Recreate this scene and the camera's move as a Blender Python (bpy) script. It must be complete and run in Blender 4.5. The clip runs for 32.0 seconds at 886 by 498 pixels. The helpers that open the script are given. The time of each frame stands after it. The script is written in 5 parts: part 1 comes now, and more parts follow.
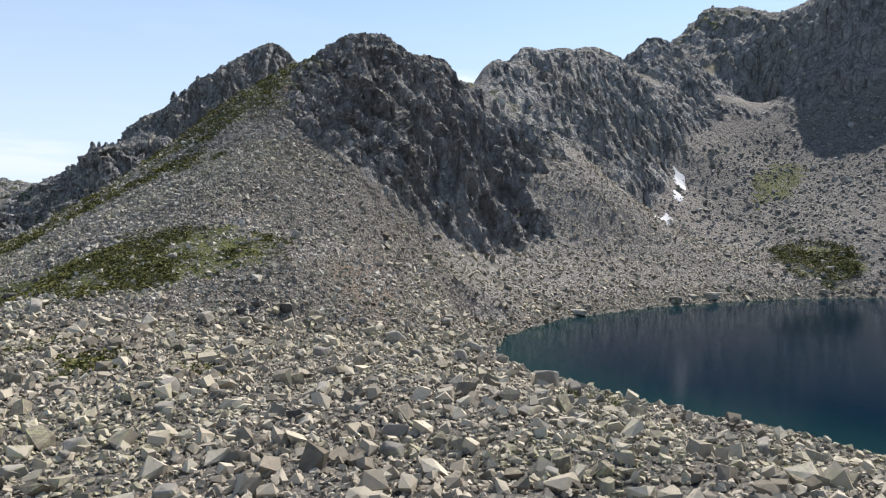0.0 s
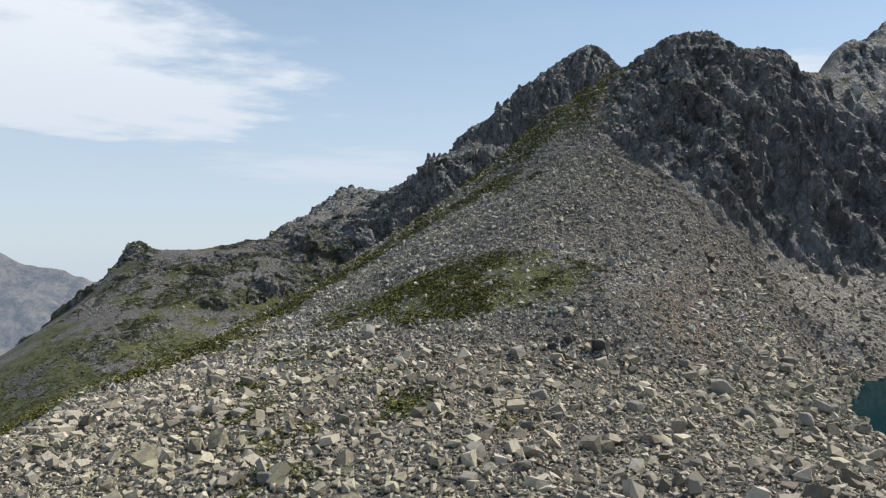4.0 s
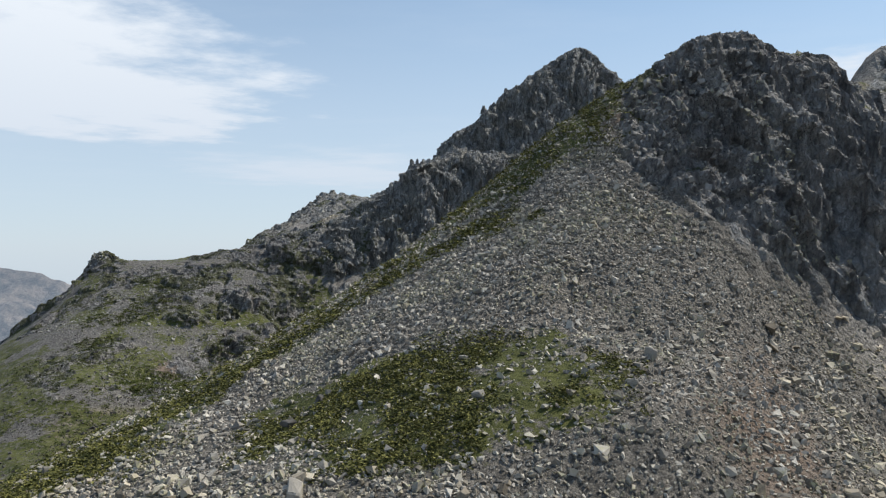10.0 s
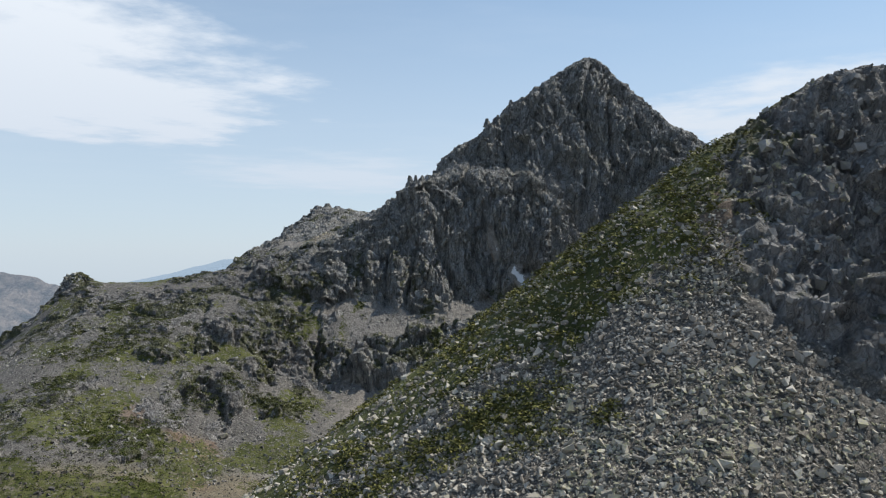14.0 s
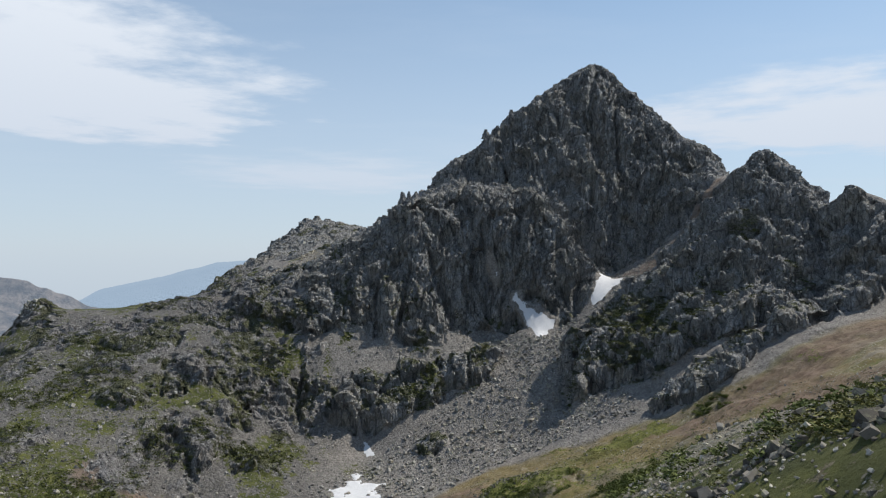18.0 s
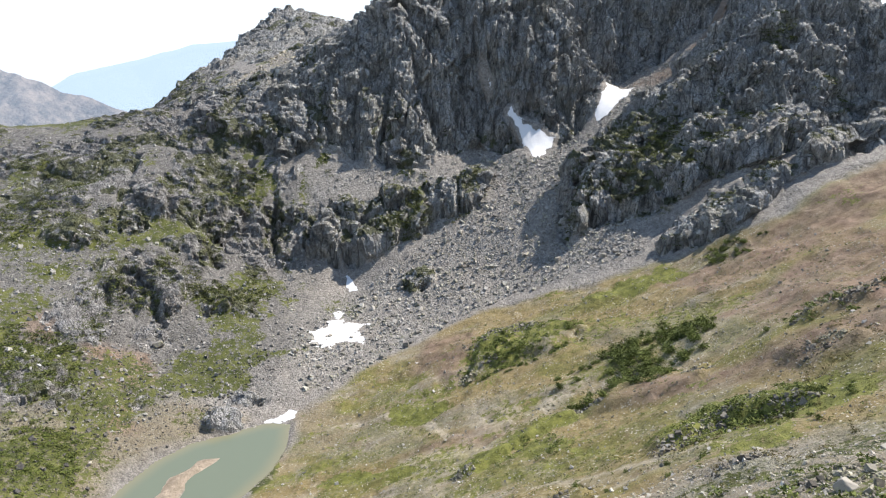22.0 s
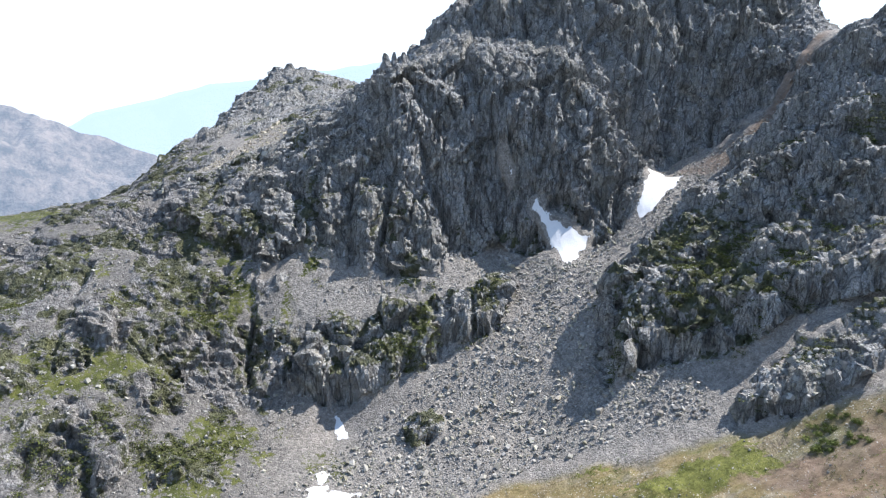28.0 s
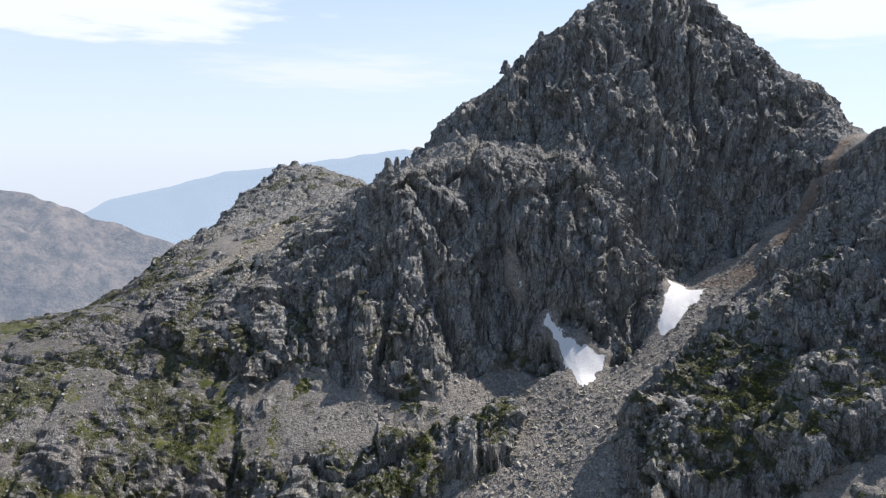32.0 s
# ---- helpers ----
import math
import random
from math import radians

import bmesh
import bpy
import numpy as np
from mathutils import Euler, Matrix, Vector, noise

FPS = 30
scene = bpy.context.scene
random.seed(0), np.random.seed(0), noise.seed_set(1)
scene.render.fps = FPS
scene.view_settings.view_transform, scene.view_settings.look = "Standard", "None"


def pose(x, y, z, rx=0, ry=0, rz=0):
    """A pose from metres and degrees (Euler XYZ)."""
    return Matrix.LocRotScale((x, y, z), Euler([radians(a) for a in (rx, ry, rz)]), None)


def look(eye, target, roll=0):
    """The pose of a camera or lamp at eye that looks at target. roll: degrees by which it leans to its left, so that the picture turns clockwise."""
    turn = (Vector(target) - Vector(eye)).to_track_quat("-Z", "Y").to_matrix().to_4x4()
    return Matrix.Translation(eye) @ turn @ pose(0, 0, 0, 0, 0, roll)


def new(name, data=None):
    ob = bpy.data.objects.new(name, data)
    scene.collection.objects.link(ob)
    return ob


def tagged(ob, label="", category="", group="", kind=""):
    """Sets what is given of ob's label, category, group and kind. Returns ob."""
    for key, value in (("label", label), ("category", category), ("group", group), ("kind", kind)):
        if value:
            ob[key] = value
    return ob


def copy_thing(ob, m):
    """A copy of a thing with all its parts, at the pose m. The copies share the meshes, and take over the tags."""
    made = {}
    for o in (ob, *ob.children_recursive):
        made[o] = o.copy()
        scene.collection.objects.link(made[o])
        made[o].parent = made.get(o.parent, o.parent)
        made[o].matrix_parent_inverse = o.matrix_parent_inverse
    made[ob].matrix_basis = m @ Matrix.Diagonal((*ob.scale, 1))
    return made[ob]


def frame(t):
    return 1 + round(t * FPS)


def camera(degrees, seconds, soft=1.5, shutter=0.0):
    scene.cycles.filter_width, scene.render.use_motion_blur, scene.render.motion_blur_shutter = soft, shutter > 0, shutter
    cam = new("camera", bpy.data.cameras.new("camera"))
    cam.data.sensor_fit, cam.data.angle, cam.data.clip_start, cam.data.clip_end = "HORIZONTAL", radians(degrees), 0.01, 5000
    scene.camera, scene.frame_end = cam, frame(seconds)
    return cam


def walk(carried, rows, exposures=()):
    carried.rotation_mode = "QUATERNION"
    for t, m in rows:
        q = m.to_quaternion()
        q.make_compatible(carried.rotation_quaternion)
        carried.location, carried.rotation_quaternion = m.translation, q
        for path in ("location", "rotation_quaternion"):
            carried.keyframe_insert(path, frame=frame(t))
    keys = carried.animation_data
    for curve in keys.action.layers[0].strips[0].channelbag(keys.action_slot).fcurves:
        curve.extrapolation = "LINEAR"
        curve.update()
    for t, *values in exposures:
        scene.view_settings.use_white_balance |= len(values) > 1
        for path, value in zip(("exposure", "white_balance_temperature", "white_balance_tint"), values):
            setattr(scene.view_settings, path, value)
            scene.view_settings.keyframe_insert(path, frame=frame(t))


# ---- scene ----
cam = camera(64.10, 32.0, 1.2)


def view(x, y, z, yaw, pitch, roll):
    # a flying camera: place, heading to the left of +y, tilt up, lean
    return pose(x, y, z, 90 + pitch, 0, yaw) @ pose(0, 0, 0, 0, 0, roll)


PATH = [
    (0, view(-1.19, -6.43, -3.31, -24.20, -0.07, -0.44)),
    (0.5, view(-0.96, -5.88, -2.85, -19.19, -0.08, -0.35)),
    (1, view(-0.77, -5.30, -2.43, -14.57, -0.10, -0.24)),
    (1.5, view(-0.62, -4.77, -2.01, -9.64, -0.11, -0.14)),
    (2, view(-0.49, -4.39, -1.59, -6.25, -0.11, -0.06)),
    (2.5, view(-0.40, -4.14, -1.17, -4.31, -0.10, -0.10)),
    (3, view(-0.31, -3.88, -0.78, -2.20, -0.10, -0.14)),
    (3.5, view(-0.21, -3.52, -0.42, -0.13, -0.10, -0.08)),
    (4, view(-0.12, -3.03, -0.15, 1.06, -0.10, -0.05)),
    (4.5, view(-0.05, -2.27, -0.04, 0.99, -0.10, -0.05)),
    (5, view(-0.01, -1.26, -0.01, 0.39, -0.09, -0.07)),
    (5.5, view(0.00, 0.00, 0.00, 0.00, -0.08, -0.08)),
    (6, view(0.00, 1.39, 0.03, -0.04, -0.07, -0.06)),
    (6.5, view(0.03, 2.81, 0.11, -0.07, -0.06, -0.04)),
    (7, view(0.08, 4.38, 0.34, -0.11, -0.09, -0.09)),
    (7.5, view(0.13, 6.24, 0.88, -0.10, -0.07, -0.14)),
    (8, view(0.18, 8.44, 1.73, -0.16, 0.03, -0.14)),
    (8.5, view(0.25, 10.85, 2.73, -0.18, 0.04, -0.08)),
    (9, view(0.35, 13.46, 3.80, -0.19, 0.02, -0.06)),
    (9.5, view(0.47, 16.58, 5.03, -0.18, 0.03, -0.04)),
    (10, view(0.58, 20.22, 6.43, -0.16, 0.05, 0.00)),
    (10.5, view(0.71, 24.35, 7.99, -0.11, 0.05, 0.02)),
    (11, view(0.85, 28.91, 9.61, -0.14, 0.10, 0.09)),
    (11.5, view(0.99, 33.59, 11.27, -0.15, 0.15, 0.20)),
    (12, view(1.11, 38.26, 12.98, -0.11, 0.22, 0.32)),
    (12.5, view(1.19, 43.04, 14.70, -0.11, 0.30, 0.40)),
    (13, view(1.19, 47.86, 16.43, -0.11, 0.35, 0.51)),
    (13.5, view(1.18, 52.51, 18.17, -0.14, 0.40, 0.52)),
    (14, view(1.19, 57.22, 19.96, -0.14, 0.44, 0.52)),
    (14.5, view(1.22, 61.86, 21.78, -0.16, 0.47, 0.47)),
    (15, view(1.24, 66.64, 23.65, -0.19, 0.48, 0.47)),
    (15.5, view(1.27, 71.60, 25.59, -0.21, 0.47, 0.53)),
    (16, view(1.31, 76.61, 27.56, -0.25, 0.46, 0.61)),
    (16.5, view(1.41, 81.53, 29.52, -0.30, 0.47, 0.65)),
    (17, view(1.53, 86.36, 31.46, -0.35, 0.48, 0.64)),
    (17.5, view(1.66, 91.18, 33.40, -0.39, 0.48, 0.63)),
    (18, view(1.81, 96.01, 35.33, -0.44, 0.49, 0.60)),
    (18.5, view(1.98, 100.85, 37.26, -0.48, 0.50, 0.59)),
    (19, view(2.17, 105.68, 39.20, -0.52, 0.16, 0.58)),
    (19.5, view(2.37, 110.56, 41.14, -0.59, -2.00, 0.61)),
    (20, view(2.58, 115.56, 43.10, -0.68, -5.01, 0.59)),
    (20.5, view(2.80, 120.82, 45.08, -1.00, -8.13, 0.58)),
    (21, view(3.01, 126.39, 47.06, -1.27, -11.23, 0.57)),
    (21.5, view(3.19, 132.22, 49.03, -1.41, -14.31, 0.55)),
    (22, view(3.38, 138.18, 50.98, -1.46, -16.96, 0.53)),
    (22.5, view(3.58, 144.26, 52.90, -1.46, -19.27, 0.50)),
    (23, view(3.82, 150.39, 54.82, -1.38, -22.71, 0.52)),
    (23.5, view(4.11, 156.53, 56.73, -1.31, -26.81, 0.54)),
    (24, view(4.44, 162.69, 58.63, -1.23, -30.70, 0.59)),
    (24.5, view(4.77, 168.88, 60.52, -1.14, -33.23, 0.64)),
    (25, view(5.09, 175.19, 62.39, -1.02, -34.52, 0.60)),
    (25.5, view(5.36, 181.62, 64.20, -0.85, -34.02, 0.44)),
    (26, view(5.62, 187.93, 65.89, -0.67, -31.76, 0.27)),
    (26.5, view(5.87, 193.93, 67.43, -0.52, -27.76, 0.22)),
    (27, view(6.12, 199.70, 68.86, -0.39, -22.97, 0.27)),
    (27.5, view(6.39, 205.18, 70.24, -0.23, -18.41, 0.31)),
    (28, view(6.67, 210.16, 71.55, -0.08, -14.34, 0.30)),
    (28.5, view(6.98, 214.48, 72.81, 0.05, -10.95, 0.25)),
    (29, view(7.31, 218.12, 74.00, 0.18, -8.37, 0.19)),
    (29.5, view(7.68, 221.19, 75.14, 0.28, -7.61, 0.18)),
    (30, view(8.06, 223.93, 76.23, 0.38, -7.61, 0.14)),
    (30.5, view(8.46, 226.61, 77.30, 0.49, -7.66, 0.16)),
    (31, view(8.86, 229.49, 78.34, 0.58, -7.74, 0.17)),
    (31.5, view(9.26, 232.79, 79.37, 0.70, -7.78, 0.16)),
    (32, view(9.65, 236.50, 80.40, 0.85, -7.59, 0.24)),
]
EXPOSURES = [(0, 0.5, 6500, 11.0), (1, 0.28, 6500, 10.0), (1.5, 0.24, 6500, 9.4), (3, 0.1, 6500, 8.4), (8, 0.12, 6490, 7.8), (12, 0.12, 6470, 7.6), (19, 0.0, 6400, 8.5), (20, 0.2, 6430, 9.0), (21, 0.6, 6480, 11.5), (22.5, 1.03, 6480, 10.0), (23.5, 1.0, 6600, 8.0), (24.5, 0.9, 6700, 7.5), (26.5, 1.06, 6350, 9.0), (28, 1.14, 6080, 11.5), (29, 0.62, 6250, 14.0), (30, 0.48, 6450, 13.5), (32, 0.48, 6500, 13.5)]
walk(cam, PATH, EXPOSURES)

# ---------------------------------------------------------------- light
SUN_AZ, SUN_EL = 63.0, 50.0          # degrees to the right of +y, and above the horizon
world = bpy.data.worlds.new("sky")
scene.world = world
world.use_nodes = True


def sky_world():
    nt = world.node_tree
    nt.nodes.clear()
    n, l = nt.nodes.new, nt.links.new
    out, bg = n("ShaderNodeOutputWorld"), n("ShaderNodeBackground")
    sky = n("ShaderNodeTexSky")
    sky.sky_type = "NISHITA"
    sky.sun_disc = False
    sky.sun_elevation, sky.sun_rotation = radians(SUN_EL), radians(SUN_AZ)
    sky.altitude, sky.air_density, sky.dust_density, sky.ozone_density = 2200, 1.1, 1.2, 1.6
    bg.inputs["Strength"].default_value = 0.115
    tc = n("ShaderNodeTexCoord")
    sep = n("ShaderNodeSeparateXYZ")
    l(tc.outputs["Generated"], sep.inputs[0])

    def m(op, a, b=None, c=None, clamp=False):
        k = n("ShaderNodeMath")
        k.operation, k.use_clamp = op, clamp
        for i, v in enumerate((a, b, c)):
            if v is None:
                continue
            if isinstance(v, (int, float)):
                k.inputs[i].default_value = v
            else:
                l(v, k.inputs[i])
        return k.outputs[0]

    # clouds on a flat layer: the direction divided by its height
    up = m("MAXIMUM", sep.outputs[2], 0.03)
    cx, cy = m("DIVIDE", sep.outputs[0], up), m("DIVIDE", sep.outputs[1], up)
    flat = n("ShaderNodeCombineXYZ")
    l(cx, flat.inputs[0]), l(cy, flat.inputs[1])

    def cloud(scale, detail, lo, hi, stretch):
        mp = n("ShaderNodeMapping")
        mp.inputs["Scale"].default_value = stretch
        mp.inputs["Rotation"].default_value = (0, 0, 0.5)
        l(flat.outputs[0], mp.inputs[0])
        tex = n("ShaderNodeTexNoise")
        tex.inputs["Scale"].default_value, tex.inputs["Detail"].default_value = scale, detail
        tex.inputs["Roughness"].default_value = 0.58
        l(mp.outputs[0], tex.inputs["Vector"])
        r = n("ShaderNodeMapRange")
        r.inputs["From Min"].default_value, r.inputs["From Max"].default_value = lo, hi
        r.interpolation_type = "SMOOTHSTEP"
        l(tex.outputs[0], r.inputs["Value"])
        return r.outputs[0], tex.outputs[0]

    def bank(x, y, rx, ry, soft, rough):
        # one bank of cloud about a place on the layer, with a torn edge
        dx, dy = m("DIVIDE", m("SUBTRACT", cx, x), rx), m("DIVIDE", m("SUBTRACT", cy, y), ry)
        d = m("SQRT", m("ADD", m("MULTIPLY", dx, dx), m("MULTIPLY", dy, dy)))
        d = m("ADD", d, m("MULTIPLY", m("SUBTRACT", rough, 0.5), 1.5))
        r = n("ShaderNodeMapRange")
        r.interpolation_type = "SMOOTHSTEP"
        r.inputs["From Min"].default_value, r.inputs["From Max"].default_value = 1.0, 1.0 - soft
        l(d, r.inputs["Value"])
        return r.outputs[0]

    thin, rough = cloud(0.42, 8, 0.46, 0.86, (0.55, 1.0, 1))
    fine, rough2 = cloud(1.3, 9, 0.5, 0.8, (1, 1, 1))
    b1 = bank(-2.75, 3.9, 1.95, 3.0, 0.42, rough2)
    b2 = bank(3.5, 5.0, 2.6, 1.9, 0.5, rough2)
    b3 = bank(-1.4, 9.4, 2.4, 3.0, 0.9, rough2)
    cover = m("MAXIMUM", m("MAXIMUM", m("MULTIPLY", b1, 0.97), m("MULTIPLY", b2, 0.95)), m("MULTIPLY", b3, 0.75))
    cover = m("MAXIMUM", cover, m("MULTIPLY", thin, 0.35))
    # the layer thins into the haze at the horizon
    low = n("ShaderNodeMapRange")
    low.inputs["From Min"].default_value, low.inputs["From Max"].default_value = 0.0, 0.10
    low.interpolation_type = "SMOOTHSTEP"
    l(sep.outputs[2], low.inputs["Value"])
    cover = m("MULTIPLY", cover, low.outputs[0])
    white = n("ShaderNodeMix")
    white.data_type = "RGBA"
    l(cover, white.inputs["Factor"])
    tint = n("ShaderNodeMix")
    tint.data_type, tint.blend_type = "RGBA", "MULTIPLY"
    tint.inputs["Factor"].default_value = 1.0
    l(sky.outputs[0], tint.inputs["A"])
    tint.inputs["B"].default_value = (1.03, 1.19, 1.15, 1)
    l(tint.outputs["Result"], white.inputs["A"])
    white.inputs["B"].default_value = (8.4, 8.6, 9.0, 1)
    # milky haze towards the horizon
    hz = n("ShaderNodeMapRange")
    hz.inputs["From Min"].default_value, hz.inputs["From Max"].default_value = 0.6, -0.02
    hz.inputs["To Min"].default_value, hz.inputs["To Max"].default_value = 0.0, 0.85
    hz.interpolation_type = "SMOOTHSTEP"
    l(sep.outputs[2], hz.inputs["Value"])
    haze = n("ShaderNodeMix")
    haze.data_type = "RGBA"
    l(hz.outputs[0], haze.inputs["Factor"])
    l(white.outputs["Result"], haze.inputs["A"])
    haze.inputs["B"].default_value = (4.8, 5.4, 6.4, 1)
    l(haze.outputs["Result"], bg.inputs["Color"])
    l(bg.outputs[0], out.inputs[0])


sky_world()
sun = new("sun", bpy.data.lights.new("sun", "SUN"))
sun.data.energy, sun.data.angle, sun.data.color = 5.0, radians(0.6), (1.0, 0.94, 0.85)
sa, se = radians(SUN_AZ), radians(SUN_EL)
sun.matrix_world = look((math.sin(sa) * math.cos(se) * 100, math.cos(sa) * math.cos(se) * 100, math.sin(se) * 100), (0, 0, 0))

# ---------------------------------------------------------------- helpers


def smooth(a, b, x):
    t = np.clip((x - a) / (b - a), 0, 1)
    return t * t * (3 - 2 * t)


def lattice(ix, iy, iz, seed):
    h = (ix * 374761393 + iy * 668265263 + iz * 2147483647 + seed * 1274126177) & 0xFFFFFFFF
    h = ((h ^ (h >> 13)) * 1274126177) & 0xFFFFFFFF
    h = ((h ^ (h >> 16)) * 2246822519) & 0xFFFFFFFF
    return ((h ^ (h >> 15)) & 0xFFFF) / 65535.0


def grain2(x, y, seed=0):
    fx, fy = np.floor(x), np.floor(y)
    ix, iy = fx.astype(np.int64), fy.astype(np.int64)
    u, v = x - fx, y - fy
    u, v = u * u * (3 - 2 * u), v * v * (3 - 2 * v)
    r = 0
    for a, wa in ((0, 1 - u), (1, u)):
        for b, wb in ((0, 1 - v), (1, v)):
            r = r + wa * wb * lattice(ix + a, iy + b, 0 * ix, seed)
    return r


def fbm2(x, y, size, octaves, seed=0, gain=0.5):
    s, amp, tot = 0, 1.0, 0
    for o in range(octaves):
        k = 2.03 ** o / size
        s = s + amp * (grain2(x * k + 17.3 * o, y * k - 9.1 * o, seed + o) * 2 - 1)
        tot += amp
        amp *= gain
    return s / tot


def inside(poly, x, y):
    """Signed distance to a closed outline, positive inside."""
    d, odd = np.full(x.shape, 1e9), np.zeros(x.shape, bool)
    for (ax, ay), (bx, by) in zip(poly, poly[1:] + poly[:1]):
        ex, ey = bx - ax, by - ay
        t = np.clip(((x - ax) * ex + (y - ay) * ey) / (ex * ex + ey * ey), 0, 1)
        d = np.minimum(d, np.hypot(x - ax - t * ex, y - ay - t * ey))
        if ey:
            odd ^= ((ay > y) != (by > y)) & (x < ax + (y - ay) / ey * ex)
    return np.where(odd, d, -d)


# ---------------------------------------------------------------- landforms
LAND = []


def landform(*points):
    """A crest, foot, gully or slope line that the ground runs through."""
    LAND.extend(points)


# the stony ridge under the flight, its crest up to the rock hump
landform((0, -60, -14), (0, -20, -11.5), (1, 10, -11), (1, 35, -10.6), (0, 52, -9.8), (0, 63, -6.9), (6, 78, -1.5),
         (11, 88, 4), (11, 101, 10.2), (12, 110, 15.5), (16.5, 117, 22.2), (26, 121, 28.6), (38, 122.7, 37.4), (45, 123.7, 38.6))
# the grassy mound and the bank towards the tarn
landform((8, 58.5, -10.2), (15, 58.5, -11), (25, 57, -11.6), (12, 65, -5.3), (16, 67.5, -4.3), (17, 75, -2.1), (21, 63, -9.5),
         (16.5, 85, 0.2), (24, 80, -3.5), (31, 76.5, -8), (38, 75, -12), (35, 88.7, -1.4), (41, 95.6, -0.3), (47, 95.2, -1))
landform((18, 30, -12.6), (22, 45, -12.8), (20, 8, -12.5), (30, -20, -14.2), (43.5, 84, -14.8), (65, 101, -4.5), (53, 99, -2.6),
         (17.4, 94, 8.1), (21, 98.7, 11.3), (22.7, 92, 4.6), (26.8, 95.6, 7.2), (18.5, 89.8, 5))
# the rock hump's face
landform((31.6, 106.6, 17.2), (45.2, 104, 10.5), (51, 105.8, 9.4), (40, 112, 23), (52, 114, 22), (70, 124, 6.4))
# the ridge's far flank
landform((-3, 80.6, -3.6), (-14, 85, -7.7), (-12, 79, -8.3), (-22, 79, -10.3), (-27, 73.4, -13.0), (-28, 99.4, -9.8),
         (-11.6, 49.4, -10.4), (-4.5, 53.8, -9.8), (7.8, 105.5, 9.5), (-2.3, 114, 7.2), (-13.6, 114.8, 0.4), (-47, 78, -18),
         (-40, 104, -15), (-40, 45, -17), (-30, 15, -17), (-70, 90, -38), (-60, 10, -34), (-30, 135, -16), (-100, 100, -62))
# lee slope down into the valley
landform((16, 130, 21), (17, 150, 16), (38, 185, 14), (48, 205, 5), (51, 224, -5.4), (52, 251, -20.7), (63, 254.5, -17.6), (71, 252, -12),
         (5, 160, 2), (5, 200, -18), (-30, 180, -30), (60, 150, 28), (80, 180, 24), (95, 220, 12), (100, 260, 2), (45, 130, 34))
landform((76, 317, -32), (75, 303, -30), (58, 298, -37), (42, 264, -33), (30, 293, -47), (51.5, 303, -42), (43.7, 331.6, -49.7),
         (12.4, 286, -52.4), (-5, 319, -69), (7, 331, -66.6), (100, 399.5, -34), (139, 413.6, -8), (19.5, 380, -60.5), (41, 443, -54.3),
         (-4.6, 403, -71.4), (95, 350, -31), (132, 347, -12.4), (90, 284, -12), (186, 400, 9), (5, 245, -38), (-40, 265, -66), (-40, 331, -81.7))
# round the valley tarn and up its far side
landform((-68, 330, -84), (-70, 285, -79), (-60, 220, -60), (-100, 250, -72), (-45, 366, -81.8), (-88, 391, -75), (-58, 397.6, -73.3), (-103, 399, -70),
         (-141, 410, -49), (-75.5, 470, -55.7), (-102, 472, -32.3), (-152, 472, -19.3), (-185, 481, -21.4), (-112, 352, -74), (-120, 310, -70),
         (-170, 350, -52), (-210, 420, -38), (-150, 250, -75), (-110, 430, -50))
# cirque: foot of the walls and the snow gully
landform((-35, 464.6, -64.4), (-11, 475, -48), (-45.5, 485.4, -38), (62, 512, -12.5), (74.5, 527, -5), (94, 525.4, 4.4), (121, 545, 22.6),
         (114, 566, 24), (33.5, 540, -4.2), (20, 500, -27), (45, 480, -33), (88, 486, -7.5), (66, 520, -11))
# walls
landform((-30, 523, -6), (-5, 541, 27), (-17, 561, 70), (36, 556, 66), (10, 565, 72), (76, 555, 62), (-43, 567, 41), (100, 585, 80), (60, 605, 112),
         (145, 610, 112), (168, 546, 55), (105, 625, 136), (33, 615, 110), (60, 607, 115), (90, 604, 120), (35, 603, 88), (62, 595, 92), (92, 591, 95))
# the great peak's crest, and its back
landform((-34, 590, 61), (-24, 590, 70), (-15, 592, 74), (-7, 596, 76), (-2, 606, 83), (2, 614, 85), (6, 619, 97), (11, 628, 104), (20, 634, 111), (33, 640, 119), (37, 641, 128), (46, 642, 130), (51, 644, 138), (55, 645, 143), (74, 650, 155), (82, 651, 164), (105, 656, 178.5),
         (126, 660, 190), (138, 655, 181), (155, 645, 160), (173, 632, 140), (188, 620, 121), (200, 612, 117), (208, 606, 97), (199.3, 575, 91))
landform((130, 720, 110), (60, 710, 70), (0, 690, 40), (200, 690, 60), (100, 820, -40), (262, 620, 45))
# the horn and its spur
landform((193, 548, 92), (196, 530, 95), (201, 521, 98.5), (208, 514, 93), (214, 507, 86), (215, 519, 86), (222, 517, 77), (219, 498, 72), (229, 507, 66), (221, 488, 64), (217.5, 467, 72.4), (224, 464, 70), (234, 459, 65), (166, 490, 49), (168, 467, 31), (187, 446, 14), (203, 464, 36), (143.5, 456, 7.8),
         (112, 461, -12), (90, 474, -13), (117, 446, -8), (222, 412, 14), (275, 425, 22), (165, 420, 6), (78, 440, -35), (68, 452, -36), (74, 476, -21), (92, 434, -29), (104, 428, -27))
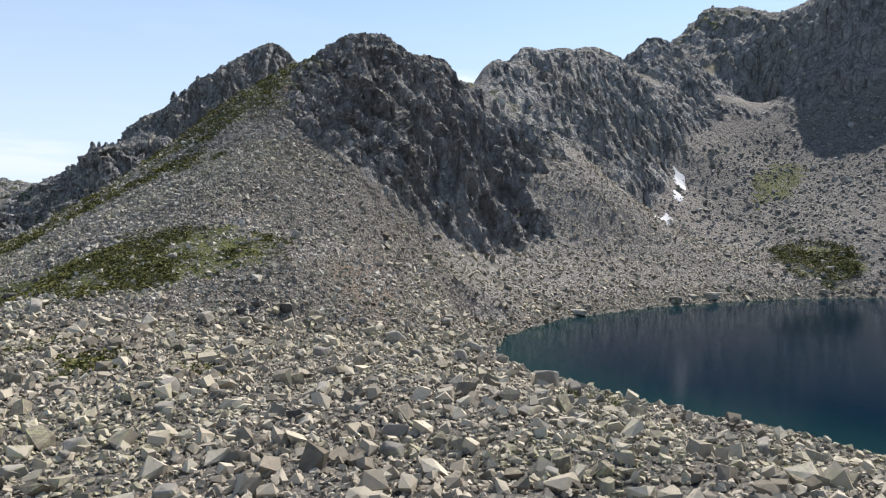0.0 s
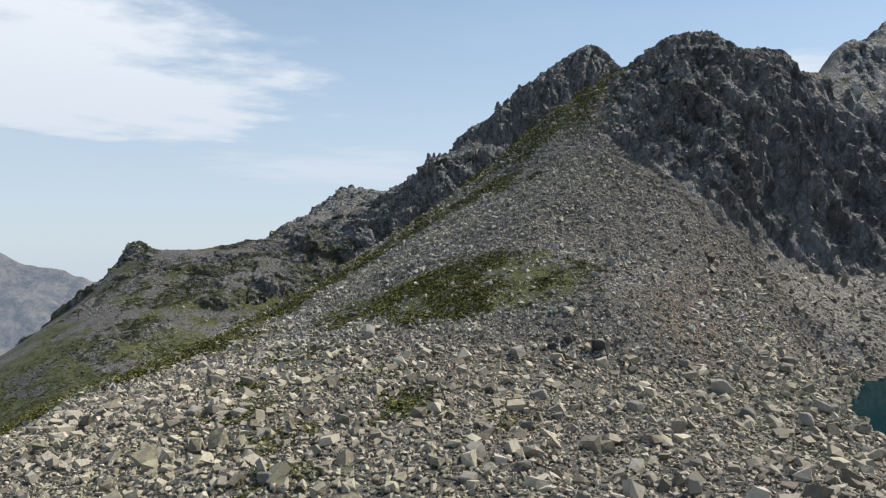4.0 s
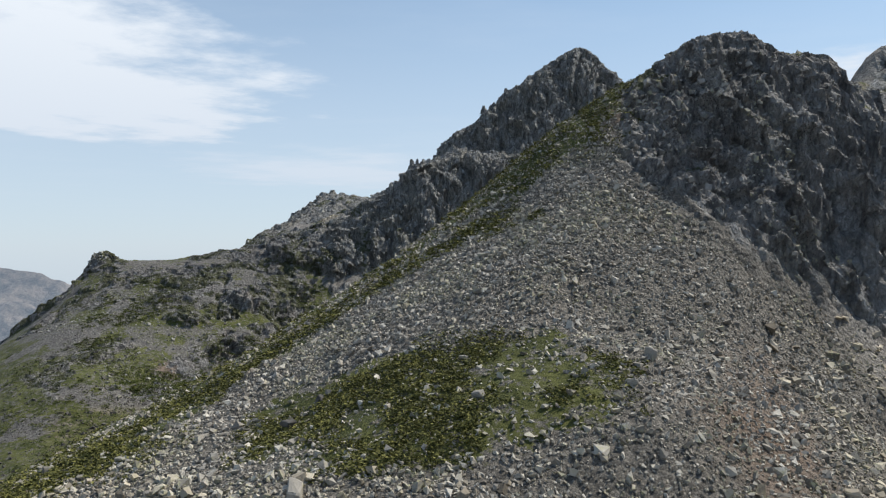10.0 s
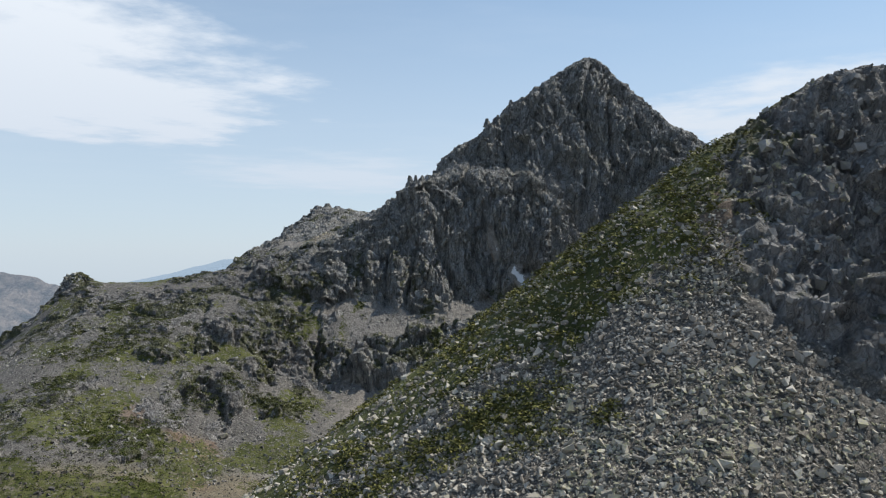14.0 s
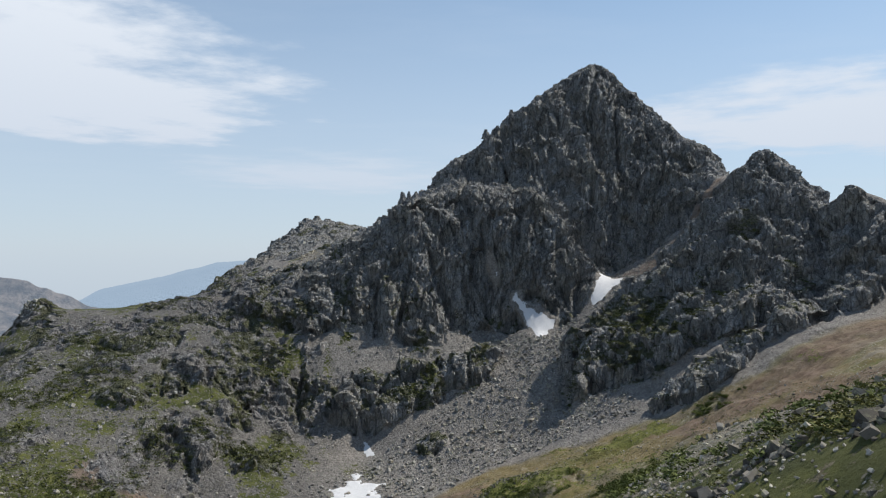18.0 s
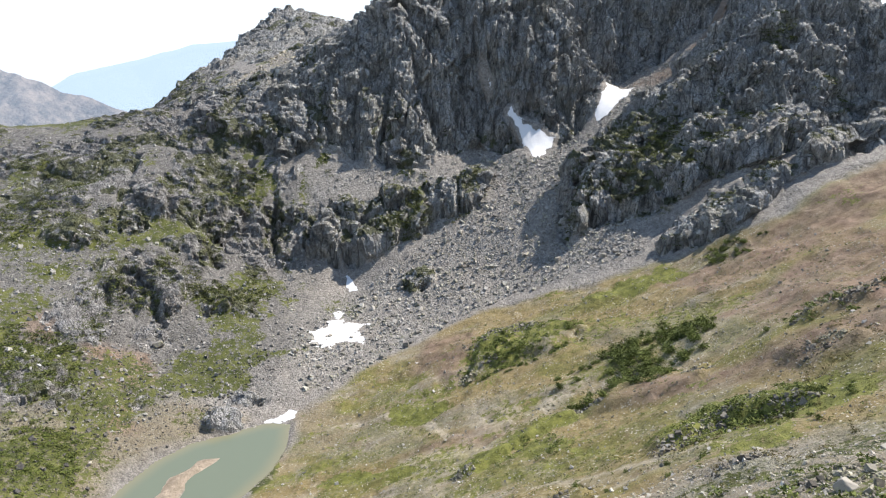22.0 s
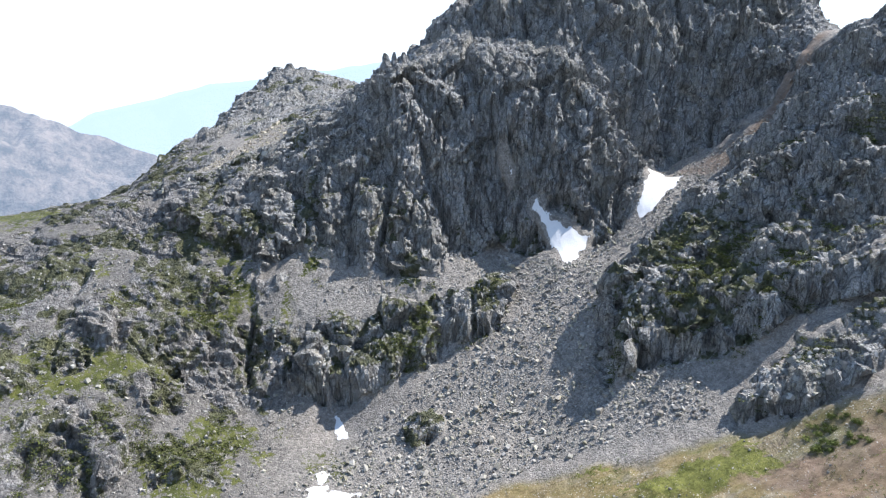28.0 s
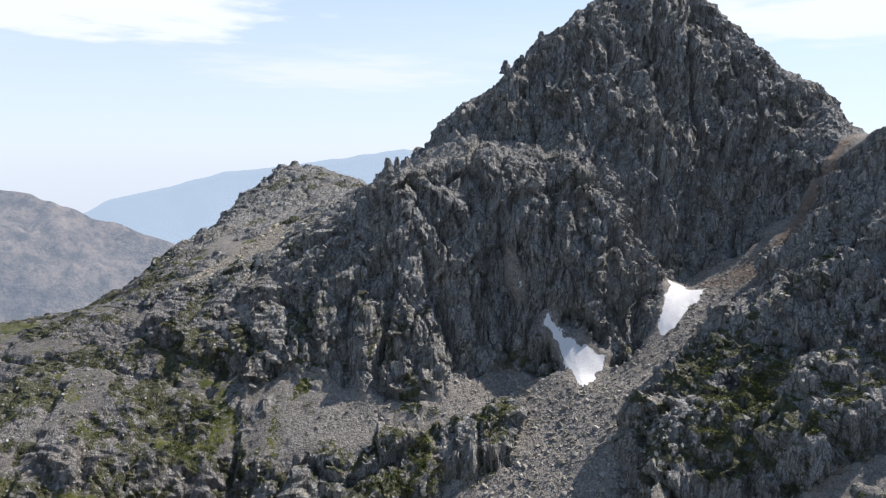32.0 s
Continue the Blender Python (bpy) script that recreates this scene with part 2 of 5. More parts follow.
# the left-hand ridge and its tower
landform((-257, 530, -11), (-250, 540, 0), (-242, 545, -1.4), (-229, 560, -4), (-214, 600, -7), (-203, 600, -7), (-185, 630, -4), (-183, 545, -1), (-166, 560, 5), (-162, 590, 4), (-160, 640, 14), (-158, 670, 22),
         (-160, 700, 25), (-146, 760, 38), (-134, 830, 65), (-130, 903, 69), (-82, 800, 62), (-45, 700, 59), (-60, 620, 45), (-110, 560, 10), (-60, 520, -8), (-100, 600, 22), (-90, 700, 40))
landform((-300, 560, -60), (-350, 660, -130), (-260, 760, -60), (-270, 490, -42), (-320, 440, -90), (-320, 340, -110), (-420, 420, -170), (-150, 1000, 10), (-230, 900, -20), (0, 950, -20))
# the crest behind the high tarn
landform((55, 129, 36.5), (62, 131, 36.2), (73, 140, 34.5), (94, 170, 50), (114, 185, 60), (133, 191, 63), (150, 200, 68), (163, 207, 68), (211, 238, 89), (277, 274, 121), (310, 276, 124),
         (303, 254, 113), (297, 233, 113), (279, 197, 108), (164, 218, 52))
landform((98, 130, 13.5), (140, 150, 1), (163, 172, 18), (152, 112, -8), (176, 122, 2), (206, 180, 30), (252, 220, 55), (240, 165, 38), (215, 100, 5), (260, 100, 40), (300, 150, 90),
         (110, 108, -10), (122, 136, 4.6), (130, 143, 3.8), (125, 165, 28), (108, 150, 24))
landform((250, 0, 20), (300, 60, 90), (200, -100, 0), (100, -120, -6), (400, 250, 100), (350, 350, 35), (250, 330, 40), (170, 300, 20), (300, 500, 15), (400, 600, 0))
landform((-140, -60, -90), (-250, 100, -140), (-200, 220, -110), (0, -300, -60), (300, -300, 60), (-600, -200, -260), (-800, 600, -430), (-700, 1200, -500), (0, 1400, -200),
         (700, 1000, -60), (800, 200, 60), (700, -500, 40), (-300, -800, -250))
landform((-1500, 500, -380), (-1500, 1800, -640), (500, 2200, -300), (1800, 1200, -150), (1800, -800, -100), (0, -1800, -200), (-1600, -1200, -350))

TARN = [(32, 41), (35, 26), (36, 18), (40, -10), (60, -50), (120, -75), (190, -50), (215, 0), (205, 60), (165, 92), (150, 96.5), (133, 102), (115, 103.5), (90, 100), (64, 90.5), (45, 75), (37, 64), (33, 52)]
TARN_Z = -15.0
LAKE = [(-45, 362), (-43.6, 348), (-46, 334), (-50.5, 324), (-56, 313), (-61, 304.5), (-70, 299.5), (-82, 299.6), (-88, 304.6), (-92, 315), (-89, 326), (-83.6, 340), (-76, 349.6), (-63, 357), (-53, 363)]
LAKE_Z = -82.8
ISLET = [(-63.5, 341.5), (-70.6, 340.7), (-73, 336), (-76.8, 330.7), (-78, 321), (-79.2, 313.5), (-76.4, 308.3), (-69.6, 310), (-70.8, 320.5), (-69.9, 328), (-67, 334.6)]


class Ground:
    """The ground's height: a smooth sheet through the landforms, with basins for the two tarns."""

    def __init__(self):
        self.p = np.array(LAND, float)
        n = len(self.p)
        k = self.kernel(np.hypot(self.p[:, None, 0] - self.p[None, :, 0], self.p[:, None, 1] - self.p[None, :, 1]))
        k = k - np.eye(n) * 0.6
        a = np.zeros((n + 3, n + 3))
        a[:n, :n] = k
        a[:n, n:] = np.c_[np.ones(n), self.p[:, :2] / 100]
        a[n:, :n] = a[:n, n:].T
        self.w = np.linalg.solve(a, np.r_[self.p[:, 2], 0, 0, 0])

    @staticmethod
    def kernel(r):
        return np.sqrt(r * r + 9.0)

    def base(self, x, y):
        n = len(self.p)
        z = self.w[n] + self.w[n + 1] * x / 100 + self.w[n + 2] * y / 100
        for (px, py, _), w in zip(self.p, self.w):
            z = z + w * self.kernel(np.hypot(x - px, y - py))
        for poly, level, ease in ((TARN, TARN_Z, 12.0), (LAKE, LAKE_Z, 9.0)):
            d = inside(poly, x, y)
            out = np.maximum(-d, 0)
            bank = np.maximum(np.minimum(z, level - 0.25 + 0.6 * out), level - 0.25 + 0.22 * out)
            k = smooth(-2.2 * ease, -1.2 * ease, d)
            z = np.where(d > 0, level - 0.25 - np.minimum(d * 0.3, 3.5), z * (1 - k) + k * bank)
        d = inside(ISLET, x, y) + 2.2 * fbm2(x, y, 7, 4, 19)
        return np.where(d > -4, np.maximum(z, LAKE_Z + 0.05 + np.clip(d, -4, 2.5) * 0.22), z)


GROUND = Ground()

# ---------------------------------------------------------------- materials
MATS = {}


class Shade:
    """A small wrapper to write node materials line by line."""

    def __init__(self, name):
        self.mat = bpy.data.materials.new(name)
        self.mat.use_nodes = True
        self.nt = self.mat.node_tree
        self.bsdf = self.nt.nodes["Principled BSDF"]
        self.bsdf.inputs["Specular IOR Level"].default_value = 0.25
        MATS[name] = self.mat
        tc = self.nt.nodes.new("ShaderNodeTexCoord")
        self.at = tc.outputs["Object"]

    def link(self, a, b):
        self.nt.links.new(a, b)

    def put(self, sock, v):
        if isinstance(v, (int, float)):
            sock.default_value = v
        elif isinstance(v, tuple):
            sock.default_value = (*v, 1) if len(v) == 3 else v
        else:
            self.link(v, sock)

    def map(self, scale, turn=(0, 0, 0)):
        n = self.nt.nodes.new("ShaderNodeMapping")
        n.inputs["Scale"].default_value, n.inputs["Rotation"].default_value = scale, turn
        self.link(self.at, n.inputs[0])
        return n.outputs[0]

    def noise(self, scale, detail=5, rough=0.6, vec=None, warp=0.0):
        n = self.nt.nodes.new("ShaderNodeTexNoise")
        self.link(vec or self.at, n.inputs["Vector"])
        n.inputs["Scale"].default_value, n.inputs["Detail"].default_value = scale, detail
        n.inputs["Roughness"].default_value, n.inputs["Distortion"].default_value = rough, warp
        return n.outputs[0]

    def cells(self, scale, feature="F1", vec=None, out="Distance"):
        n = self.nt.nodes.new("ShaderNodeTexVoronoi")
        n.feature = feature
        self.link(vec or self.at, n.inputs["Vector"])
        n.inputs["Scale"].default_value = scale
        return n.outputs[out]

    def warped(self, vec, scale, amount):
        """A vector shaken by noise, so that edges run crooked."""
        n = self.nt.nodes.new("ShaderNodeTexNoise")
        n.inputs["Scale"].default_value, n.inputs["Detail"].default_value = scale, 4
        self.link(vec, n.inputs["Vector"])
        sc = self.nt.nodes.new("ShaderNodeVectorMath")
        sc.operation = "SCALE"
        sc.inputs["Scale"].default_value = amount
        self.link(n.outputs["Color"], sc.inputs[0])
        ad = self.nt.nodes.new("ShaderNodeVectorMath")
        self.link(vec, ad.inputs[0]), self.link(sc.outputs[0], ad.inputs[1])
        return ad.outputs[0]

    def attr(self, name):
        n = self.nt.nodes.new("ShaderNodeAttribute")
        n.attribute_name = name
        return n.outputs["Fac"]

    def math(self, op, a, b=0.0, clamp=False):
        n = self.nt.nodes.new("ShaderNodeMath")
        n.operation, n.use_clamp = op, clamp
        self.put(n.inputs[0], a), self.put(n.inputs[1], b)
        return n.outputs[0]

    def ramp(self, v, lo, hi, a=0.0, b=1.0):
        n = self.nt.nodes.new("ShaderNodeMapRange")
        n.interpolation_type = "SMOOTHSTEP"
        self.put(n.inputs["Value"], v)
        for k, x in zip(("From Min", "From Max", "To Min", "To Max"), (lo, hi, a, b)):
            n.inputs[k].default_value = x
        return n.outputs[0]

    def mix(self, f, a, b, kind="MIX"):
        n = self.nt.nodes.new("ShaderNodeMix")
        n.data_type, n.blend_type = "RGBA", kind
        self.put(n.inputs["Factor"], f), self.put(n.inputs["A"], a), self.put(n.inputs["B"], b)
        return n.outputs["Result"]

    def bump(self, height, strength, dist, normal=None):
        n = self.nt.nodes.new("ShaderNodeBump")
        self.put(n.inputs["Height"], height)
        self.put(n.inputs["Strength"], strength)
        n.inputs["Distance"].default_value = dist
        if normal is not None:
            self.link(normal, n.inputs["Normal"])
        return n.outputs[0]

    def done(self, colour, rough=0.9, normal=None):
        self.put(self.bsdf.inputs["Base Color"], colour)
        self.put(self.bsdf.inputs["Roughness"], rough)
        if normal is not None:
            self.link(normal, self.bsdf.inputs["Normal"])
        return self.mat


def island(s):
    n = s.nt.nodes.new("ShaderNodeNewGeometry")
    return n.outputs["Random Per Island"]


def object_chance(s):
    n = s.nt.nodes.new("ShaderNodeObjectInfo")
    return n.outputs["Random"]


def mountain_material():
    s = Shade("mountain")
    rock, veg, dry, red, dust = (s.attr(k) for k in ("rock", "veg", "dry", "red", "dust"))
    soil, dark_tone = s.attr("soil"), s.attr("dark_tone")
    wide, mid = s.noise(0.035, 4), s.noise(0.3, 6, 0.65)
    # scree: stones of two sizes, each with its own tone
    c1, c2 = s.cells(1.9, out="Color"), s.cells(0.75, out="Color")
    t1, t2 = s.nt.nodes.new("ShaderNodeSeparateColor"), s.nt.nodes.new("ShaderNodeSeparateColor")
    s.link(c1, t1.inputs[0]), s.link(c2, t2.inputs[0])
    tone = s.math("ADD", s.math("MULTIPLY", t1.outputs[0], 0.55), s.math("MULTIPLY", t2.outputs[1], 0.45))
    scree = s.mix(tone, (0.105, 0.098, 0.091), (0.335, 0.31, 0.28))
    scree = s.mix(s.ramp(wide, 0.35, 0.65), scree, s.mix(0.22, scree, (0.24, 0.20, 0.165)))
    # shade in the gaps between stones, multiplied into the scree colour
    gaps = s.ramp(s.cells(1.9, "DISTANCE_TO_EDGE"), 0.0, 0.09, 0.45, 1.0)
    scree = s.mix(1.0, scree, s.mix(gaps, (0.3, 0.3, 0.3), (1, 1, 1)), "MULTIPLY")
    # bare rock: dark slate, streaked down the fall line, with pale and rusty faces
    tall = s.map((1, 1, 0.18), (0.1, 0.22, 0))
    streak = s.noise(0.4, 8, 0.7, tall, 0.5)
    block = s.cells(0.3, out="Color", vec=s.warped(tall, 0.3, 2.0))
    tb = s.nt.nodes.new("ShaderNodeSeparateColor")
    s.link(block, tb.inputs[0])
    face = s.math("ADD", s.math("MULTIPLY", streak, 0.86), s.math("MULTIPLY", tb.outputs[0], 0.14))
    bare = s.mix(s.ramp(face, 0.30, 0.68), (0.158, 0.157, 0.158), (0.52, 0.512, 0.50))
    bare = s.mix(s.ramp(s.noise(0.09, 6, 0.65, tall), 0.55, 0.7, 0, 0.5), bare, (0.37, 0.37, 0.36))
    bare = s.mix(0.42, bare, s.mix(s.ramp(s.noise(1.7, 7, 0.75), 0.3, 0.7), (0.086, 0.085, 0.085), (0.51, 0.50, 0.48)))
    bare = s.mix(s.ramp(s.noise(0.055, 7, 0.7), 0.45, 0.62, 0, 0.5), bare, s.mix(s.ramp(streak, 0.35, 0.65), (0.15, 0.132, 0.10), (0.44, 0.405, 0.33)))
    bare = s.mix(s.math("MULTIPLY", s.ramp(s.noise(0.5, 6), 0.52, 0.7), 0.4), bare, (0.12, 0.118, 0.066))
    # meadow and heath
    g = s.noise(0.16, 6, 0.7)
    green = s.mix(s.ramp(g, 0.3, 0.7), (0.032, 0.040, 0.010), (0.098, 0.102, 0.028))
    lush = s.mix(s.ramp(s.noise(0.5, 7, 0.7), 0.3, 0.7), (0.062, 0.068, 0.014), (0.165, 0.165, 0.042))
    green = s.mix(s.ramp(dry, 0.45, 0.75), green, lush)
    blade = s.noise(0.9, 9, 0.8)
    tan = s.mix(s.ramp(blade, 0.3, 0.7), (0.112, 0.084, 0.035), (0.255, 0.196, 0.098))
    sward = s.mix(s.ramp(s.noise(0.7, 8, 0.78), 0.32, 0.68), (0.070, 0.069, 0.019), (0.178, 0.158, 0.050))
    across = s.map((0.35, 1.0, 0.6), (0, 0, -0.25))
    tan = s.mix(s.ramp(s.noise(0.06, 7, 0.68, across), 0.44, 0.58), tan, sward)
    grit = s.mix(t2.outputs[0], (0.15, 0.128, 0.094), (0.30, 0.26, 0.195))
    tan = s.mix(s.ramp(s.noise(0.05, 8, 0.72, across), 0.53, 0.63, 0, 0.85), tan, grit)
    tan = s.mix(s.ramp(s.noise(0.11, 7, 0.7), 0.56, 0.68, 0, 0.6), tan, (0.15, 0.105, 0.066))
    tan = s.mix(s.ramp(s.noise(1.4, 8, 0.8), 0.57, 0.64, 0, 0.85), tan, (0.062, 0.064, 0.022))
    pebble = s.math("MULTIPLY", s.ramp(s.cells(1.1), 0.30, 0.22), s.ramp(s.noise(0.17, 5, 0.7), 0.42, 0.62))
    tan = s.mix(pebble, tan, (0.42, 0.385, 0.32))
    rust = s.mix(s.ramp(mid, 0.3, 0.7), (0.105, 0.070, 0.048), (0.225, 0.158, 0.115))
    pale = s.mix(s.ramp(mid, 0.3, 0.7), (0.26, 0.22, 0.165), (0.42, 0.365, 0.285))
    # gravel between the stones; shade in its gaps is put in as dark edges
    c3 = s.cells(5.5, out="Color")
    t3 = s.nt.nodes.new("ShaderNodeSeparateColor")
    s.link(c3, t3.inputs[0])
    earth = s.mix(t3.outputs[0], (0.06, 0.054, 0.046), (0.25, 0.225, 0.19))
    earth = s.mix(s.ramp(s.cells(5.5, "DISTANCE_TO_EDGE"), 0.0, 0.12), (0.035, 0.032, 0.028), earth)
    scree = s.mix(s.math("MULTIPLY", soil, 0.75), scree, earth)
    scree = s.mix(s.math("MULTIPLY", dark_tone, 0.95), scree, s.mix(tone, (0.045, 0.043, 0.041), (0.185, 0.172, 0.16)))
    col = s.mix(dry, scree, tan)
    col = s.mix(dust, col, pale)
    col = s.mix(red, col, rust)
    ragged = s.math("ADD", veg, s.math("MULTIPLY", s.math("SUBTRACT", s.noise(0.55, 8, 0.75), 0.5), 2.6))
    col = s.mix(s.math("MULTIPLY", s.ramp(ragged, 0.45, 0.62), s.ramp(veg, 0.02, 0.15)), col, green)
    slab = s.ramp(s.cells(0.16, "DISTANCE_TO_EDGE", s.warped(tall, 0.25, 3.0)), 0.0, 0.10)
    chip = s.ramp(s.cells(0.55, "DISTANCE_TO_EDGE", s.warped(s.map((1, 1, 0.4), (0.25, 0.2, 0.4)), 0.8, 0.9)), 0.0, 0.12)
    joint = s.math("MULTIPLY", s.ramp(slab, 0.0, 0.5, 0.45, 1.0), s.ramp(chip, 0.0, 0.5, 0.6, 1.0))
    bare = s.mix(joint, (0.045, 0.045, 0.047), bare)
    bare = s.mix(s.math("MULTIPLY", dark_tone, s.ramp(s.noise(0.8, 7, 0.7), 0.3, 0.65, 0.25, 0.7)), bare, s.mix(s.ramp(streak, 0.35, 0.62), (0.085, 0.078, 0.076), (0.27, 0.25, 0.24)))
    edge = s.math("ADD", rock, s.math("MULTIPLY", s.math("SUBTRACT", mid, 0.5), 0.5))
    isrock = s.ramp(edge, 0.4, 0.6)
    col = s.mix(isrock, col, bare)
    ledge = s.math("MULTIPLY", s.ramp(s.math("ADD", veg, s.math("MULTIPLY", s.math("SUBTRACT", s.noise(0.25, 6), 0.5), 2.0)), 0.5, 0.75), isrock)
    col = s.mix(s.math("MULTIPLY", ledge, 0.8), col, green)
    # relief
    stones = s.math("ADD", s.math("MULTIPLY", s.cells(1.9), -0.5), s.math("MULTIPLY", s.cells(0.75), -0.6))
    soft = s.math("MAXIMUM", s.math("MAXIMUM", dry, veg), s.math("MULTIPLY", dust, 0.6))
    n1 = s.bump(stones, s.math("SUBTRACT", 1.0, s.math("MULTIPLY", soft, 0.75)), 0.55)
    splinter = s.ramp(s.cells(1.7, "DISTANCE_TO_EDGE", s.warped(s.map((1, 1, 0.5), (0.35, 0.1, 0.9)), 1.5, 0.4)), 0.0, 0.14)
    crack = s.math("ADD", s.math("ADD", s.math("MULTIPLY", streak, 0.6), s.math("MULTIPLY", splinter, 0.4)), s.math("ADD", s.math("MULTIPLY", slab, 0.8), s.math("MULTIPLY", chip, 0.7)))
    n2 = s.bump(crack, isrock, 1.3, n1)
    n3 = s.bump(s.noise(2.6, 9, 0.8), 0.8, 0.3, n2)
    s.done(col, 0.93, n3)


def stone_material(name, dark, light, warm, pick):
    s = Shade(name)
    tone = pick(s)
    n = s.noise(1.6, 7, 0.7)
    col = s.mix(tone, dark, light)
    col = s.mix(s.ramp(n, 0.3, 0.7, 0.0, 0.55), col, s.mix(0.6, col, warm))
    lich = s.math("MULTIPLY", s.ramp(s.noise(3.3, 5, 0.7), 0.46, 0.62, 0, 0.8), s.ramp(s.noise(0.13, 5, 0.65), 0.44, 0.6))
    col = s.mix(lich, col, (0.35, 0.335, 0.20))
    col = s.mix(s.ramp(s.noise(5.0, 4, 0.6), 0.62, 0.7, 0, 0.5), col, (0.07, 0.07, 0.072))
    s.done(col, 0.9, s.bump(s.noise(3.0, 8, 0.7), 0.6, 0.12))


def plain_materials():
    mountain_material()
    stone_material("rubble", (0.08, 0.07, 0.056), (0.57, 0.505, 0.40), (0.34, 0.27, 0.195), island)
    stone_material("boulder_stone", (0.13, 0.122, 0.112), (0.33, 0.305, 0.265), (0.27, 0.225, 0.175), object_chance)
    stone_material("scree_stone", (0.085, 0.081, 0.077), (0.40, 0.38, 0.355), (0.24, 0.215, 0.185), island)
    stone_material("talus_stone", (0.10, 0.093, 0.084), (0.52, 0.485, 0.425), (0.29, 0.235, 0.175), island)
    stone_material("hump_stone", (0.085, 0.08, 0.078), (0.33, 0.315, 0.30), (0.17, 0.16, 0.14), island)
    stone_material("cliff_stone", (0.088, 0.086, 0.084), (0.40, 0.39, 0.37), (0.215, 0.215, 0.205), island)
    stone_material("outcrop_stone", (0.035, 0.032, 0.028), (0.24, 0.22, 0.19), (0.14, 0.115, 0.085), island)
    # dark stone; on the ridge boulders its darkness stands in for shade
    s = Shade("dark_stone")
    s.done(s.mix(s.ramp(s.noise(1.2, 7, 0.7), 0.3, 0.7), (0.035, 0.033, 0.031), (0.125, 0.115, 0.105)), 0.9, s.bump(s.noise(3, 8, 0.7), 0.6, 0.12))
    s = Shade("snow")
    n = s.noise(0.5, 6, 0.65)
    dirt = s.ramp(s.noise(1.1, 7, 0.75), 0.55, 0.75, 0, 0.4)
    s.done(s.mix(dirt, s.mix(n, (0.54, 0.54, 0.555), (0.66, 0.655, 0.655)), (0.42, 0.38, 0.34)), 0.6, s.bump(s.noise(1.3, 6), 0.5, 0.25))
    s = Shade("tarn_water")
    depth = s.ramp(s.attr("deep"), 0.0, 1.0)
    s.done(s.mix(depth, (0.007, 0.026, 0.030), (0.0012, 0.010, 0.022)), 0.1, s.bump(s.noise(1.6, 4, 0.6), 0.25, 0.03))
    s.bsdf.inputs["IOR"].default_value = 1.09
    s.bsdf.inputs["Specular IOR Level"].default_value = 0.18
    s = Shade("milky_water")
    s.done(s.mix(s.ramp(s.attr("deep"), 0.0, 1.0), (0.17, 0.16, 0.105), (0.122, 0.138, 0.100)), 0.12, s.bump(s.noise(2.5, 4, 0.6), 0.2, 0.02))
    s = Shade("heath")
    f = island(s)
    s.done(s.mix(f, (0.028, 0.034, 0.009), (0.18, 0.17, 0.046)), 0.85)
    s = Shade("leaves")
    f = s.math("ADD", s.math("MULTIPLY", island(s), 0.6), s.math("MULTIPLY", object_chance(s), 0.4))
    s.done(s.mix(f, (0.030, 0.046, 0.010), (0.15, 0.17, 0.036)), 0.8)
    s = Shade("dark_leaves")
    s.done(s.mix(island(s), (0.026, 0.036, 0.009), (0.105, 0.115, 0.028)), 0.85)
    s = Shade("dry_scrub")
    s.done(s.mix(island(s), (0.040, 0.034, 0.012), (0.15, 0.125, 0.045)), 0.85)
    s = Shade("bark")
    s.done(s.mix(s.noise(6), (0.07, 0.05, 0.035), (0.16, 0.12, 0.09)), 0.9)
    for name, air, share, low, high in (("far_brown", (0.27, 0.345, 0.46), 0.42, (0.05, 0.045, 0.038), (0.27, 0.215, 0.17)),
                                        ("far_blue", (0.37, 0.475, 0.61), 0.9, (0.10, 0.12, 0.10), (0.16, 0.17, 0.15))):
        # distance through miles of air: haze put in as blue glow over dimmed colours
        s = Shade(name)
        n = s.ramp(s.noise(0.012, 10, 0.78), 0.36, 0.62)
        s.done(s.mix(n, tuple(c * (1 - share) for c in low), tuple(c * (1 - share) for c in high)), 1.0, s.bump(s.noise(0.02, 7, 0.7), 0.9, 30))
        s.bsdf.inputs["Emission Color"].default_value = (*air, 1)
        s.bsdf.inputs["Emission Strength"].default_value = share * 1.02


plain_materials()

# ---------------------------------------------------------------- the ground as one sheet


def axis(stops):
    """Grid lines from stop to stop, each with its spacing, growing wider at both ends to the horizon."""
    v = []
    for (a, s), (b, _) in zip(stops, stops[1:]):
        n = max(1, int(round((b - a) / s)))
        v += [a + (b - a) * i / n for i in range(n)]
    v.append(stops[-1][0])
    lo, hi, step = v[0], v[-1], 3.0
    while lo > -4200:
        step *= 1.22
        lo -= step
        v.insert(0, lo)
    step = 3.0
    while hi < 4500:
        step *= 1.22
        hi += step
        v.append(hi)
    return np.array(v)


gx = axis([(-280, 2.0), (-150, 1.3), (-55, 0.72), (14, 0.52), (72, 0.85), (225, 2.0), (330, 3.0)])
gy = axis([(-30, 2.0), (0, 0.9), (88, 0.45), (134, 2.0), (235, 1.5), (425, 0.95), (512, 0.45), (570, 0.75), (664, 2.6), (920, 6.0)])
X, Y = np.meshgrid(gx, gy)
Z = GROUND.base(X, Y)


def bumps(z, rows):
    """Low knolls and rock towers on the sheet: x, y, radius, height."""
    for x, y, r, h in rows:
        k = (np.abs(X - x) < 3 * r) & (np.abs(Y - y) < 3 * r)
        d = np.hypot(X[k] - x, Y[k] - y) / r
        z[k] += h * np.exp(-d ** 4)


